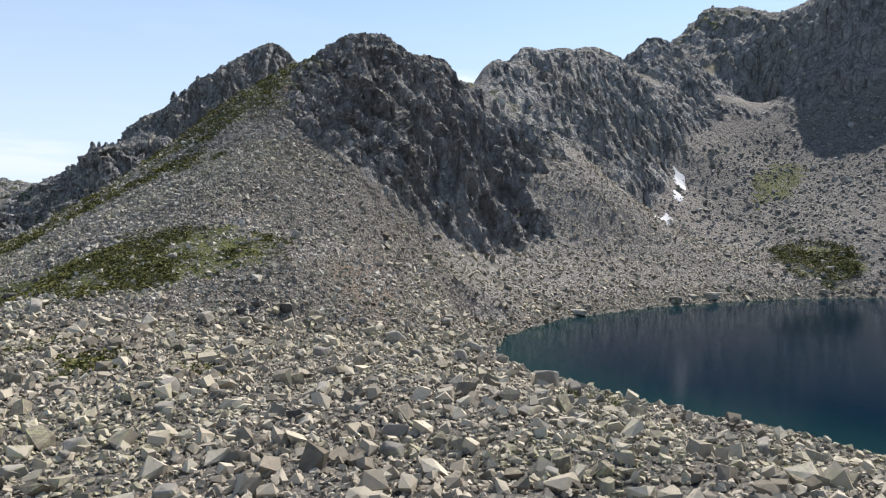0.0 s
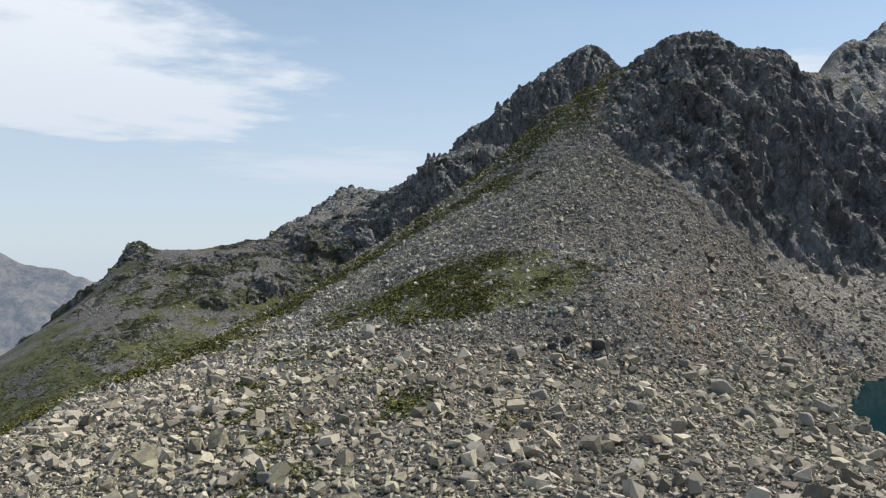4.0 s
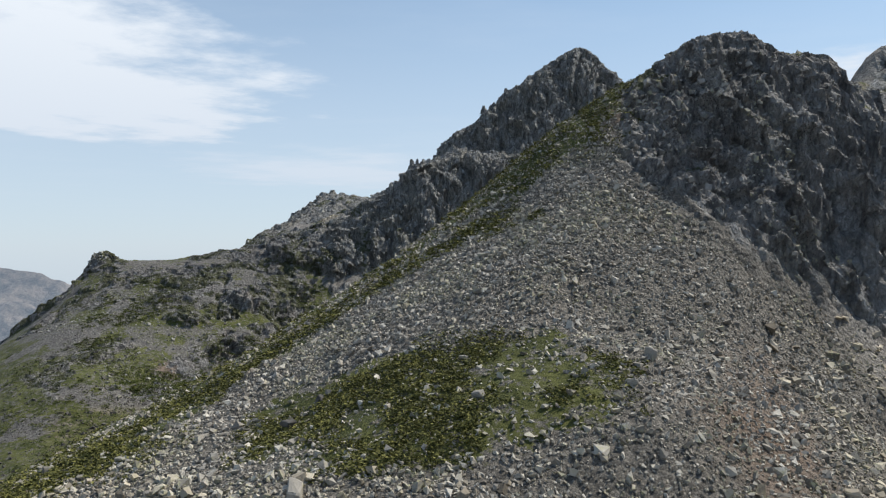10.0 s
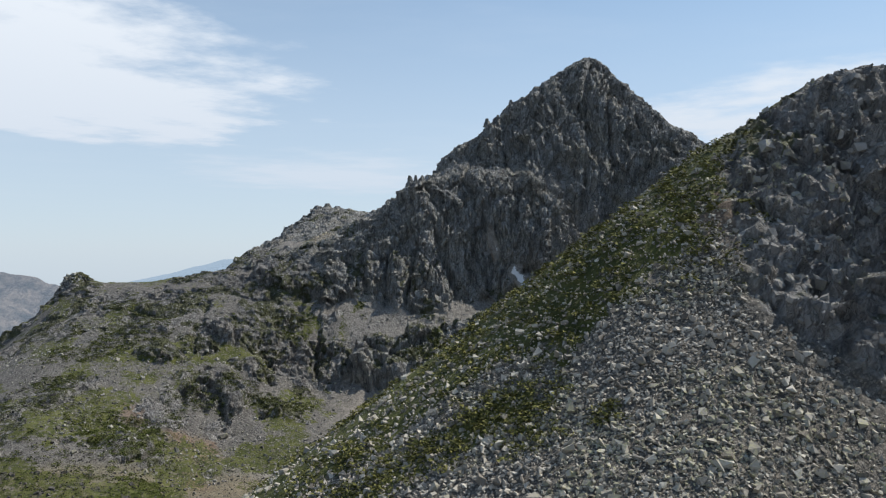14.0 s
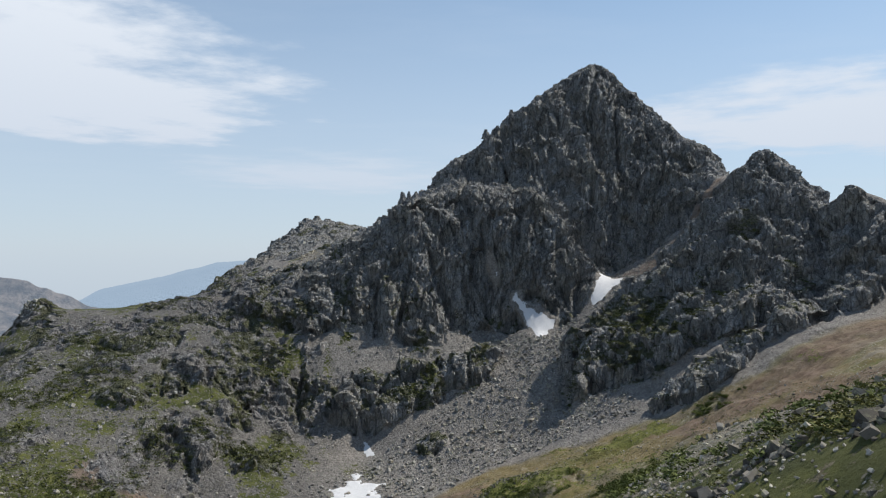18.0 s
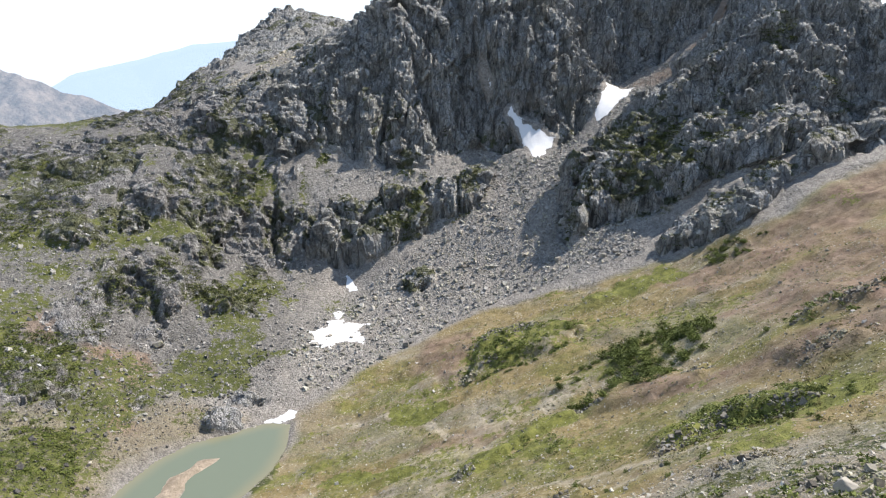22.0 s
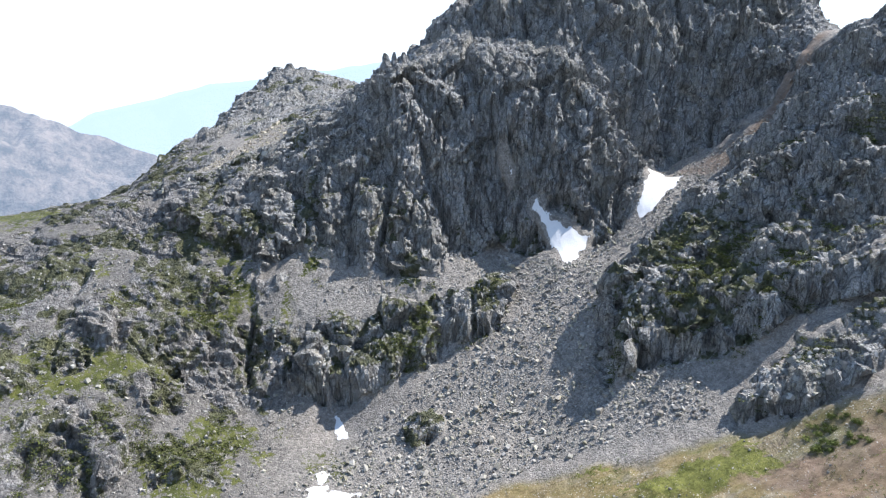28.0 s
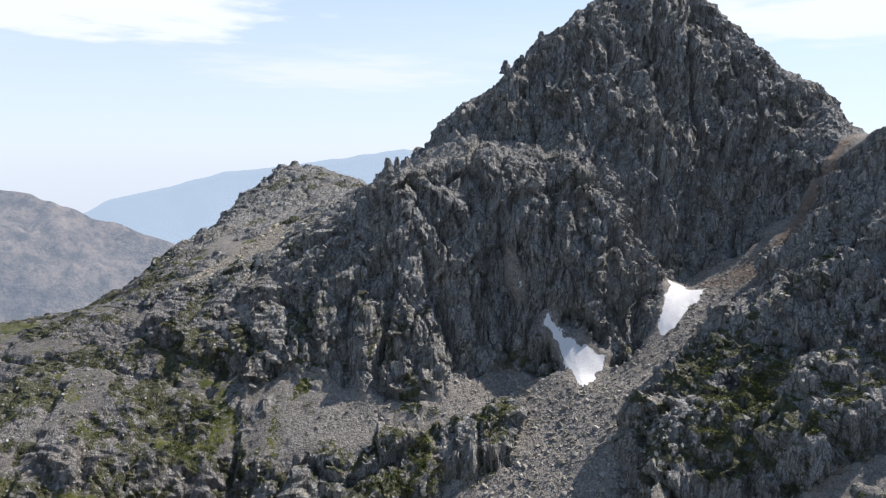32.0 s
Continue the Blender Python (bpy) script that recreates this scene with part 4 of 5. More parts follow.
veg = np.maximum(veg, 0.55 * smooth(0.5, 0.75, level) * smooth(0.0, 0.25, fbm2(X, Y, 8, 5, 48, 0.6)) * rock * smooth(250, 200, Y))
hill = smooth(-6, 6, inside([(-340, 200), (-120, 200), (-95, 280), (-98, 345), (-90, 372), (-55, 400), (-50, 470), (-60, 515), (-120, 520), (-300, 540)], X, Y))
veg = np.maximum(veg, 0.66 * hill * smooth(0.06, 0.24, fbm2(X, Y, 26, 6, 49, 0.65) + 0.36 * smooth(420, 370, Y)))
bank = smooth(-4, 4, inside([(-150, 262), (-92, 290), (-94, 330), (-84, 346), (-60, 364), (-85, 372), (-125, 350), (-160, 320)], X, Y))
veg = np.maximum(veg, 0.55 * bank * smooth(0.0, 0.22, fbm2(X, Y, 14, 5, 57, 0.65)))
saddle = smooth(-6, 6, inside([(-420, 480), (-130, 520), (-150, 640), (-175, 760), (-420, 800)], X, Y))
veg = np.maximum(veg, 0.5 * smooth(-330, -400, X) * smooth(-0.05, 0.25, fbm2(X, Y, 60, 5, 63, 0.65)))
ledge = smooth(-8, 8, inside(LEFT, X, Y)) * smooth(430, 470, Y)
veg = np.maximum(veg, 0.7 * ledge * smooth(0.06, 0.22, fbm2(X, Y, 24, 5, 67, 0.68)))
veg = np.maximum(veg, 0.5 * saddle * smooth(-0.1, 0.2, fbm2(X, Y, 22, 5, 58, 0.65)))
dry = np.maximum(dry, 0.42 * lee2)
dry = np.maximum(dry, 0.4 * bank)
veg = np.maximum(veg, 0.6 * lee2 * smooth(-0.12, 0.2, fbm2(X, Y, 12, 5, 59, 0.65)))
# gravel under the strewn stones, coloured darker for the shade in their gaps
soil = smooth(-3, 2, inside([(-50, 0), (34, 0), (34, 45), (42, 76), (46, 97), (32, 104), (28, 122), (-14, 120), (-42, 100)], X, Y))
soil = np.maximum(soil, smooth(-7, -2, inside(TARN, X, Y)))
soil = np.maximum(soil, hill * (0.25 + 0.45 * smooth(430, 385, Y)))
soil = np.maximum(soil, 0.9 * bank)
# darker stone on the hump, the left-hand slopes and behind the tarn
dark_tone = smooth(-4, 4, inside([(10, 88), (34, 90), (62, 104), (86, 116), (80, 140), (66, 152), (26, 140), (16, 124)], X, Y) + 3 * wob)
dark_tone *= rock
dark_tone = np.maximum(dark_tone, smooth(-20, 20, inside([(-420, 200), (-120, 200), (-95, 300), (-90, 372), (-52, 400), (-48, 440), (-60, 500), (-120, 570), (-150, 700), (-420, 900)], X, Y) + 12 * wob))
dark_tone = np.maximum(dark_tone, 0.85 * smooth(-8, 8, inside([(150, 104), (215, 70), (290, 120), (300, 200), (215, 205), (160, 160)], X, Y)))
red = np.zeros_like(X)
RUST_RIDGE = [
    [(20, 120), (24, 121), (27, 112), (22, 112)], [(22, 60), (30, 78), (36, 86), (30, 87), (20, 70)],
]
RUST_MEADOW = [
    [(48, 303), (62, 302), (76, 286), (95, 280), (120, 270), (118, 262), (86, 271), (72, 279), (58, 290)], [(-4, 270), (19, 255), (24, 235), (-2, 253), (-18, 258)],
    [(53, 303), (63, 300), (76, 279), (87, 270), (120, 262), (118, 255), (85, 264), (74, 272), (60, 290)],
    [(88, 330), (140, 360), (155, 310), (125, 255), (92, 272), (100, 300)],
]
RUST_LAKESIDE = [
    [(86, 388), (111, 381), (150, 381), (190, 395), (195, 380), (135, 354), (113, 364), (96, 372)], [(-124, 386), (-105, 393), (-98, 376), (-114, 366)],
    [(-5, 322), (12, 322), (30, 306), (26, 303), (8, 316)], [(-111, 363), (-104, 366), (-96, 351), (-104, 348)], [(-148, 392), (-140, 394), (-136, 381), (-142, 378)],
    [(21, 398), (24, 379), (15, 368), (14, 359), (-2, 379), (4, 403)], [(95, 370), (118, 382), (150, 392), (200, 405), (190, 380), (137, 356), (112, 352), (97, 358)],
    [(14, 323), (38, 306), (38, 303), (15, 319)], [(4, 390), (16, 398), (22, 382), (8, 372)],
]
RUST_WALLS = [
    [(122, 548), (150, 546), (196, 572), (165, 540), (135, 530)],
]
for poly in RUST_RIDGE + RUST_MEADOW + RUST_LAKESIDE + RUST_WALLS:
    red = np.maximum(red, smooth(-4, 3, inside(poly, X, Y) + 3 * wob) * (0.75 + 0.5 * wob2))
dust = 0.75 * smooth(350, 320, Y) * smooth(0.02, 0.3, fbm2(X * 1.5, Y, 26, 5, 51, 0.6)) * meadow * smooth(0.7, 0.4, steep)
for line in ([(-52, 295), (-38, 298), (-26, 293), (-16, 280), (-7, 270), (6, 262)], [(-29, 353), (-10, 351), (1, 343), (7, 331), (10, 322), (32, 305)], [(25, 262), (45, 246), (60, 236)]):
    d = np.full(X.shape, 1e9)
    for (ax, ay), (bx, by) in zip(line, line[1:]):
        t = np.clip(((X - ax) * (bx - ax) + (Y - ay) * (by - ay)) / ((bx - ax) ** 2 + (by - ay) ** 2), 0, 1)
        d = np.minimum(d, np.hypot(X - ax - t * (bx - ax), Y - ay - t * (by - ay)))
    dust = np.maximum(dust, 0.8 * smooth(1.6, 0.4, d + 0.8 * wob2))
dust = np.maximum(dust, smooth(-1, 0.5, inner))
dust = np.maximum(dust, 0.7 * smooth(-8, 8, inside([(-38, 300), (10, 272), (44, 240), (24, 222), (-45, 258)], X, Y)) * smooth(-0.1, 0.25, fbm2(X, Y, 9, 5, 53, 0.65)))
red = np.maximum(red, 0.5 * smooth(-1, 0.5, inner))
dust = np.maximum(dust, 0.2 * smooth(-4, 3, inside(CHUTE, X, Y) + 3 * wob2))
veg *= smooth(1, -2, inner) * smooth(1.0, -1.0, inside(LAKE, X, Y))


def surface(x, y):
    """Height of the finished ground at points of the plan."""
    x, y = np.asarray(x, float), np.asarray(y, float)
    i = np.clip(np.searchsorted(gx, x) - 1, 0, len(gx) - 2)
    j = np.clip(np.searchsorted(gy, y) - 1, 0, len(gy) - 2)
    u, v = (x - gx[i]) / (gx[i + 1] - gx[i]), (y - gy[j]) / (gy[j + 1] - gy[j])
    z = V[..., 2]
    return (z[j, i] * (1 - u) + z[j, i + 1] * u) * (1 - v) + (z[j + 1, i] * (1 - u) + z[j + 1, i + 1] * u) * v


def sample(field, x, y):
    i = np.clip(np.searchsorted(gx, x) - 1, 0, len(gx) - 2)
    j = np.clip(np.searchsorted(gy, y) - 1, 0, len(gy) - 2)
    return field[j, i]


def mesh_from(name, verts, faces, mat, smooth_shade=True):
    """A mesh from arrays of corners and of equal-sided faces."""
    me = bpy.data.meshes.new(name)
    k = faces.shape[1]
    me.vertices.add(len(verts))
    me.vertices.foreach_set("co", np.ascontiguousarray(verts, dtype=np.float32).ravel())
    me.loops.add(faces.size)
    me.loops.foreach_set("vertex_index", np.ascontiguousarray(faces, dtype=np.int32).ravel())
    me.polygons.add(len(faces))
    me.polygons.foreach_set("loop_start", np.arange(len(faces), dtype=np.int32) * k)
    me.polygons.foreach_set("use_smooth", np.full(len(faces), bool(smooth_shade)) if np.isscalar(smooth_shade) else smooth_shade)
    me.materials.append(MATS[mat])
    me.update(calc_edges=True)
    return me


def build_ground():
    rows, cols = X.shape
    idx = np.arange(rows * cols).reshape(rows, cols)
    quads = np.stack([idx[:-1, :-1], idx[:-1, 1:], idx[1:, 1:], idx[1:, :-1]], -1)
    cx, cy = (X[:-1, :-1] + X[1:, 1:]) / 2, (Y[:-1, :-1] + Y[1:, 1:]) / 2
    jag = 2.5 * wob[:-1, :-1]
    part_of = np.zeros(cx.shape, int)
    parts = [("ground", None, "grey scree, stony ridge and valley meadow ground", "ground", "structure"),
             ("rock_hump", HUMP, "dark craggy rock hump rising over the scree", "rock face", ""),
             ("mountain_peak", PEAK, "high pointed dark grey rock mountain peak with cliffs", "mountain", ""),
             ("rock_horn", HORN, "grey rock horn with a grassy ribbed spur above scree", "mountain", ""),
             ("rocky_ridge", LEFT, "long rocky ridge with outcrops, scree and grass ledges", "mountain", ""),
             ("mountain_crest", CREST, "jagged dark rock crest above a mountain tarn", "mountain", "")]
    for k, (name, poly, *_) in enumerate(parts):
        if poly:
            part_of[inside(poly, cx, cy) + jag > 0] = k
    flat_rock = rock[:-1, :-1] < 0.35
    allv = V.reshape(-1, 3)
    fields = {"rock": rock, "veg": veg, "dry": dry, "red": red, "dust": dust, "soil": soil, "dark_tone": dark_tone}
    cliff = rock[:-1, :-1] > 0.45
    lush = (veg[:-1, :-1] > 0.5) & ~cliff

    def piece(pick, name):
        q = quads[pick]
        used, inv = np.unique(q, return_inverse=True)
        me = mesh_from(name, allv[used], inv.reshape(-1, 4), "mountain", flat_rock[pick])
        for f, arr in fields.items():
            a = me.attributes.new(f, "FLOAT", "POINT")
            a.data.foreach_set("value", np.ascontiguousarray(arr.ravel()[used], dtype=np.float32))
        return new(name, me)

    for k, (name, poly, label, cat, kind) in enumerate(parts):
        pick = part_of == k
        if kind:
            tagged(piece(pick, name), label, cat, kind=kind)
            continue
        root = tagged(new(name), label, cat)
        for sub, which, note in (("cliff", cliff, "dark grey broken rock face"), ("grass_ledge", lush, "green heath and grass"), ("scree_slope", ~cliff & ~lush, "loose grey scree")):
            if (pick & which).sum() > 20:
                child = piece(pick & which, sub)
                child.parent = root
                tagged(child, note, kind="" if sub == "cliff" else "stuff")


build_ground()


def sheet(poly, step, z_of, name, mat, label, cat, kind="", field=None, torn=0.0, trim=0.0):
    """A thin sheet over an outline of the plan: water or lying snow."""
    p = np.array(poly)
    xs = np.arange(p[:, 0].min() - 2, p[:, 0].max() + 2, step)
    ys = np.arange(p[:, 1].min() - 2, p[:, 1].max() + 2, step)
    x, y = np.meshgrid(xs, ys)
    d = inside(poly, x, y) + torn * fbm2(x, y, 3.0, 4, 77) + trim
    z = z_of(x, y, d)
    rows, cols = x.shape
    idx = np.arange(rows * cols).reshape(rows, cols)
    quads = np.stack([idx[:-1, :-1], idx[:-1, 1:], idx[1:, 1:], idx[1:, :-1]], -1)
    keep = (d[:-1, :-1] > 0) & (d[1:, 1:] > 0) & (d[1:, :-1] > 0) & (d[:-1, 1:] > 0)
    q = quads[keep]
    used, inv = np.unique(q, return_inverse=True)
    me = mesh_from(name, np.stack([x, y, z], -1).reshape(-1, 3)[used], inv.reshape(-1, 4), mat)
    a = me.attributes.new("deep", "FLOAT", "POINT")
    a.data.foreach_set("value", np.clip(d.ravel()[used] / (field or 10.0), 0, 1).astype(np.float32))
    return tagged(new(name, me), label, cat, kind=kind)


sheet(TARN, 1.6, lambda x, y, d: np.full(x.shape, TARN_Z), "water", "tarn_water", "still dark blue mountain tarn water", "lake", "structure", 14.0, trim=1.8)
sheet(LAKE, 0.8, lambda x, y, d: np.full(x.shape, LAKE_Z), "water", "milky_water", "milky green shallow lake water", "lake", "structure", 6.0, trim=0.9)
for i, poly in enumerate(SNOWS.values()):
    sheet(poly, 0.6, lambda x, y, d: surface(x, y) - 0.12 + 0.16 * np.clip(d, 0, 3.5), "snow_patch", "snow",
          "old white snow patch lying on grey scree", "snow", torn=(4.5 if i == 4 else 2.2 if i < 6 else 1.0), trim=0.25 if i < 6 else 0.7)


# ---------------------------------------------------------------- far hills
def far_range(name, crest, depth, mat, label, seed, rough):
    """A distant range: a crest line with folded slopes before and behind it."""
    crest = np.array(crest, float)
    u = np.linspace(0, 1, 160)
    k = np.linspace(0, 1, len(crest))
    c = np.stack([np.interp(u, k, crest[:, i]) for i in range(3)], -1)
    v = np.linspace(-1, 1, 61)
    uu, vv = np.meshgrid(u, v)
    x = np.interp(uu, u, c[:, 0])
    y = np.interp(uu, u, c[:, 1]) + vv * depth
    top = np.interp(uu, u, c[:, 2])
    z = top - np.abs(vv) ** 0.8 * 620 * (0.75 + 0.5 * fbm2(x, y, 500, 3, seed)) + rough * fbm2(x, y, 260, 6, seed + 3, 0.55) * smooth(0, 0.25, np.abs(vv)) + 0.12 * rough * fbm2(x, y, 90, 4, seed + 5)
    idx = np.arange(x.size).reshape(x.shape)
    q = np.stack([idx[:-1, :-1], idx[:-1, 1:], idx[1:, 1:], idx[1:, :-1]], -1).reshape(-1, 4)
    tagged(new(name, mesh_from(name, np.stack([x, y, z], -1).reshape(-1, 3), q, mat)), label, "hills", kind="structure")


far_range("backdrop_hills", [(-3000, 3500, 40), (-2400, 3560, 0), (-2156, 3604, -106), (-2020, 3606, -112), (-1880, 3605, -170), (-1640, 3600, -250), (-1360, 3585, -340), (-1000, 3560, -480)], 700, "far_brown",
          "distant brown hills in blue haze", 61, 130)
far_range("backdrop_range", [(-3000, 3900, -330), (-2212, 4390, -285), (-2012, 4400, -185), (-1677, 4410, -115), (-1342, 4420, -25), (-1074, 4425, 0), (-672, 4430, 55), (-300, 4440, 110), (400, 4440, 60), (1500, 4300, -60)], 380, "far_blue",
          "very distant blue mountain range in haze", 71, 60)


# ---------------------------------------------------------------- loose stones
def hull(rng, n, flat):
    """A broken stone: the hull of a few points on a squashed, skewed block."""
    bm = bmesh.new()
    wide, skew = rng.uniform(0.55, 0.95), rng.uniform(-0.3, 0.3)
    corners = rng.permutation([(a, b, c) for a in (-1, 1) for b in (-1, 1) for c in (-1, 1)])[:n] * rng.uniform(0.3, 1.0, (min(n, 8), 3)) ** 0.8
    knobs = rng.normal(size=(max(n - 8, 0), 3))
    for p in [*corners, *(k / np.linalg.norm(k) * 1.3 for k in knobs)]:
        bm.verts.new((p[0] + skew * p[2], p[1] * wide, p[2] * flat))
    bmesh.ops.convex_hull(bm, input=bm.verts)
    for v in [v for v in bm.verts if not v.link_faces]:
        bm.verts.remove(v)
    bmesh.ops.triangulate(bm, faces=bm.faces)
    bm.verts.index_update()
    v = np.array([v.co[:] for v in bm.verts])
    f = np.array([[q.index for q in face.verts] for face in bm.faces])
    bm.free()
    return v * 0.43 / np.abs(v).max(), f


def spins(rng, n, tilt):
    """Random turns: any heading, leaning by up to about tilt radians."""
    a, b, c = rng.uniform(0, 2 * np.pi, n), rng.normal(0, tilt, n), rng.normal(0, tilt, n)
    ca, sa, cb, sb, cc, sc = np.cos(a), np.sin(a), np.cos(b), np.sin(b), np.cos(c), np.sin(c)
    z, o = np.zeros(n), np.ones(n)
    ra = np.stack([ca, -sa, z, sa, ca, z, z, z, o], -1).reshape(n, 3, 3)
    rb = np.stack([o, z, z, z, cb, -sb, z, sb, cb], -1).reshape(n, 3, 3)
    rc = np.stack([cc, z, sc, z, o, z, -sc, z, cc], -1).reshape(n, 3, 3)
    return ra @ rb @ rc


def strew(name, label, area, count, lo, hi, power, seed, keep=None, sink=0.18, mat="rubble", corners=9, kind="stuff", cat="stones", tall=1.0, tilt=0.45, cling=False):
    """Stones strewn over a stretch of the plan, joined in one mesh."""
    rng = np.random.default_rng(seed)
    shapes = [hull(rng, corners, f) for f in (0.42, 0.55, 0.65, 0.8, 0.36, 0.5, 0.7, 0.48, 0.6, 0.9, 0.4, 0.66, 0.52, 0.75, 0.58, 0.45)]
    p = np.array(area)
    x = rng.uniform(p[:, 0].min(), p[:, 0].max(), count * 4)
    y = rng.uniform(p[:, 1].min(), p[:, 1].max(), count * 4)
    ok = inside(area, x, y) > rng.uniform(-3, 3, len(x))
    ok &= (inside(TARN, x, y) < -0.3) & (inside(LAKE, x, y) < -0.3) & (sample(snowy, x, y) < 0.6)
    if keep is not None:
        ok &= rng.uniform(0, 1, len(x)) < keep(x, y)
    x, y = x[ok][:count], y[ok][:count]
    n = len(x)
    size = lo * (1 - rng.uniform(0, 1, n) * (1 - (lo / hi) ** power)) ** (-1 / power)
    z = surface(x, y) + size * (0.24 - sink)
    if cling:
        # on steep rock the sheet leans out: sit on the leaning face itself
        i, j = np.clip(np.searchsorted(gx, x), 0, len(gx) - 1), np.clip(np.searchsorted(gy, y), 0, len(gy) - 1)
        x, y, z = V[j, i, 0], V[j, i, 1], V[j, i, 2] + size * (0.24 - sink)
    turn = spins(rng, n, tilt) * (size * rng.uniform(0.8, 1.25, n))[:, None, None]
    pick = rng.integers(0, len(shapes), n)
    vs, fs, base = [], [], 0
    for k, (v, f) in enumerate(shapes):
        m = pick == k
        w = np.einsum("nij,vj->nvi", turn[m], v * (1, 1, tall)) + np.stack([x[m], y[m], z[m]], -1)[:, None, :]
        vs.append(w.reshape(-1, 3))
        fs.append((f[None] + (np.arange(m.sum()) * len(v))[:, None, None]).reshape(-1, 3) + base)
        base += m.sum() * len(v)
    me = mesh_from(name, np.concatenate(vs), np.concatenate(fs), mat, False)
    return tagged(new(name, me), label, cat, kind=kind)


def bare(x, y):
    return 1 - 0.72 * smooth(0.3, 0.75, sample(veg, x, y))


def unrock(x, y):
    return smooth(0.7, 0.3, sample(rock, x, y))


FORE = [(-50, 55), (-42, 20), (-30, 4), (34, 4), (34, 26), (31, 42), (35, 66), (30, 72), (20, 62), (8, 60), (-14, 64), (-30, 80)]
UPPER = [(-48, 70), (-14, 62), (8, 58), (22, 62), (30, 72), (42, 80), (44, 97), (34, 104), (26, 112), (28, 122), (14, 122), (-14, 120), (-40, 104)]
strew("rubble", "broken grey and tan stones of a boulder field", FORE, 27000, 0.26, 1.5, 2.4, 101, bare, 0.08, corners=9, tilt=0.6)
strew("rubble", "small broken grey stones filling a boulder field", [(-50, 55), (-42, 20), (-30, 10), (34, 10), (34, 26), (31, 42), (33, 62), (20, 58), (-14, 58), (-34, 66)], 32000, 0.16, 0.38, 1.6, 102, bare, 0.02, corners=6, tilt=0.8)
strew("talus", "small grey stones of a steep talus slope", UPPER, 33000, 0.22, 1.1, 2.4, 103, lambda x, y: bare(x, y) * unrock(x, y), 0.12, "talus_stone", 6, tilt=0.65)
strew("talus", "reddish grey talus stones sloping to the tarn", [(30, 60), (42, 70), (66, 86), (100, 97), (150, 93), (150, 130), (145, 158), (108, 142), (80, 134), (78, 118), (52, 102), (34, 98)], 13000, 0.28, 1.5, 2.4, 104, unrock, 0.12, corners=6)
strew("talus", "grey stones of the slopes behind the tarn", [(125, 130), (150, 96), (215, 80), (260, 120), (250, 190), (170, 185), (130, 150)], 6000, 0.5, 2.6, 2.6, 105, unrock, 0.15, "hump_stone", corners=8)
strew("talus", "small grey stones near the top of a talus slope", [(-16, 92), (12, 88), (26, 92), (24, 104), (24, 120), (-4, 112), (-18, 106)], 17000, 0.16, 0.7, 2.2, 121, lambda x, y: bare(x, y) * unrock(x, y), 0.1, "talus_stone", 6)
strew("shore_stones", "grey stones along the tarn shore", [(37, 64), (45, 75), (64, 90.5), (90, 100), (115, 103.5), (133, 102), (150, 96.5), (165, 92), (205, 60), (210, 67), (168, 98), (152, 103), (133, 108), (115, 109), (88, 106), (60, 97), (41, 81), (33, 68)], 3200, 0.35, 1.6, 2.2, 120, None, 0.1, corners=7)
strew("scree_blocks", "large grey blocks of a scree fan", [(-42, 375), (-25, 385), (-2, 408), (40, 424), (95, 415), (88, 465), (84, 500), (70, 515), (30, 530), (20, 490), (0, 470), (-25, 455), (-40, 440), (-52, 415)], 10000, 0.45, 3.0, 2.1, 106, unrock, 0.12, "scree_stone", 8)
strew("scree_blocks", "grey blocks on the rocky valley side", [(-150, 340), (-100, 350), (-60, 380), (-45, 400), (-55, 450), (-40, 480), (-100, 520), (-250, 530), (-240, 440)], 4600, 0.5, 2.6, 2.3, 107, unrock, 0.15, "hump_stone", 8)
strew("scree_blocks", "scattered pale stones in a valley meadow", [(-100, 270), (-92, 296), (-60, 298), (-42, 330), (-30, 380), (60, 400), (130, 400), (150, 330), (110, 250), (60, 215), (0, 230), (-60, 255)], 14000, 0.2, 1.3, 2.4, 108, None, 0.12, "scree_stone", 6)
strew("scree_blocks", "grey stones below the walls of the peak", [(60, 500), (90, 480), (130, 515), (190, 562), (150, 548), (118, 560), (100, 540), (60, 515), (30, 538), (-30, 515), (-50, 500), (20, 510)], 3600, 0.5, 2.4, 2.4, 109, unrock, 0.12, "scree_stone", 7)


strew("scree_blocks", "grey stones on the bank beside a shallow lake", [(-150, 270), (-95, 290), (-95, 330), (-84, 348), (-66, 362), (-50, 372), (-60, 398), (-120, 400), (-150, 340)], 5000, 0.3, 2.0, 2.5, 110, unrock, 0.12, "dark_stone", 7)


strew("talus", "slabby grey stones among heath on a steep lee slope", [(-30, 112), (0, 112), (28, 122), (55, 135), (70, 170), (60, 215), (35, 240), (10, 200), (-20, 150)], 9500, 0.2, 1.3, 2.2, 111, unrock, 0.12, "talus_stone", 8)


strew("scree_blocks", "grey stones in a pale gully of the far ridge", CHUTE, 700, 0.6, 2.6, 2.2, 112, None, 0.12, corners=8)


def ledges(x, y):
    """Where bare rock stands steep."""
    return smooth(0.55, 0.85, sample(rock, x, y)) * smooth(-0.35, 0.25, fbm2(x, y, 16, 3, 66)) * np.clip(0.25 + sample(steep, x, y) * 0.4, 0, 1)


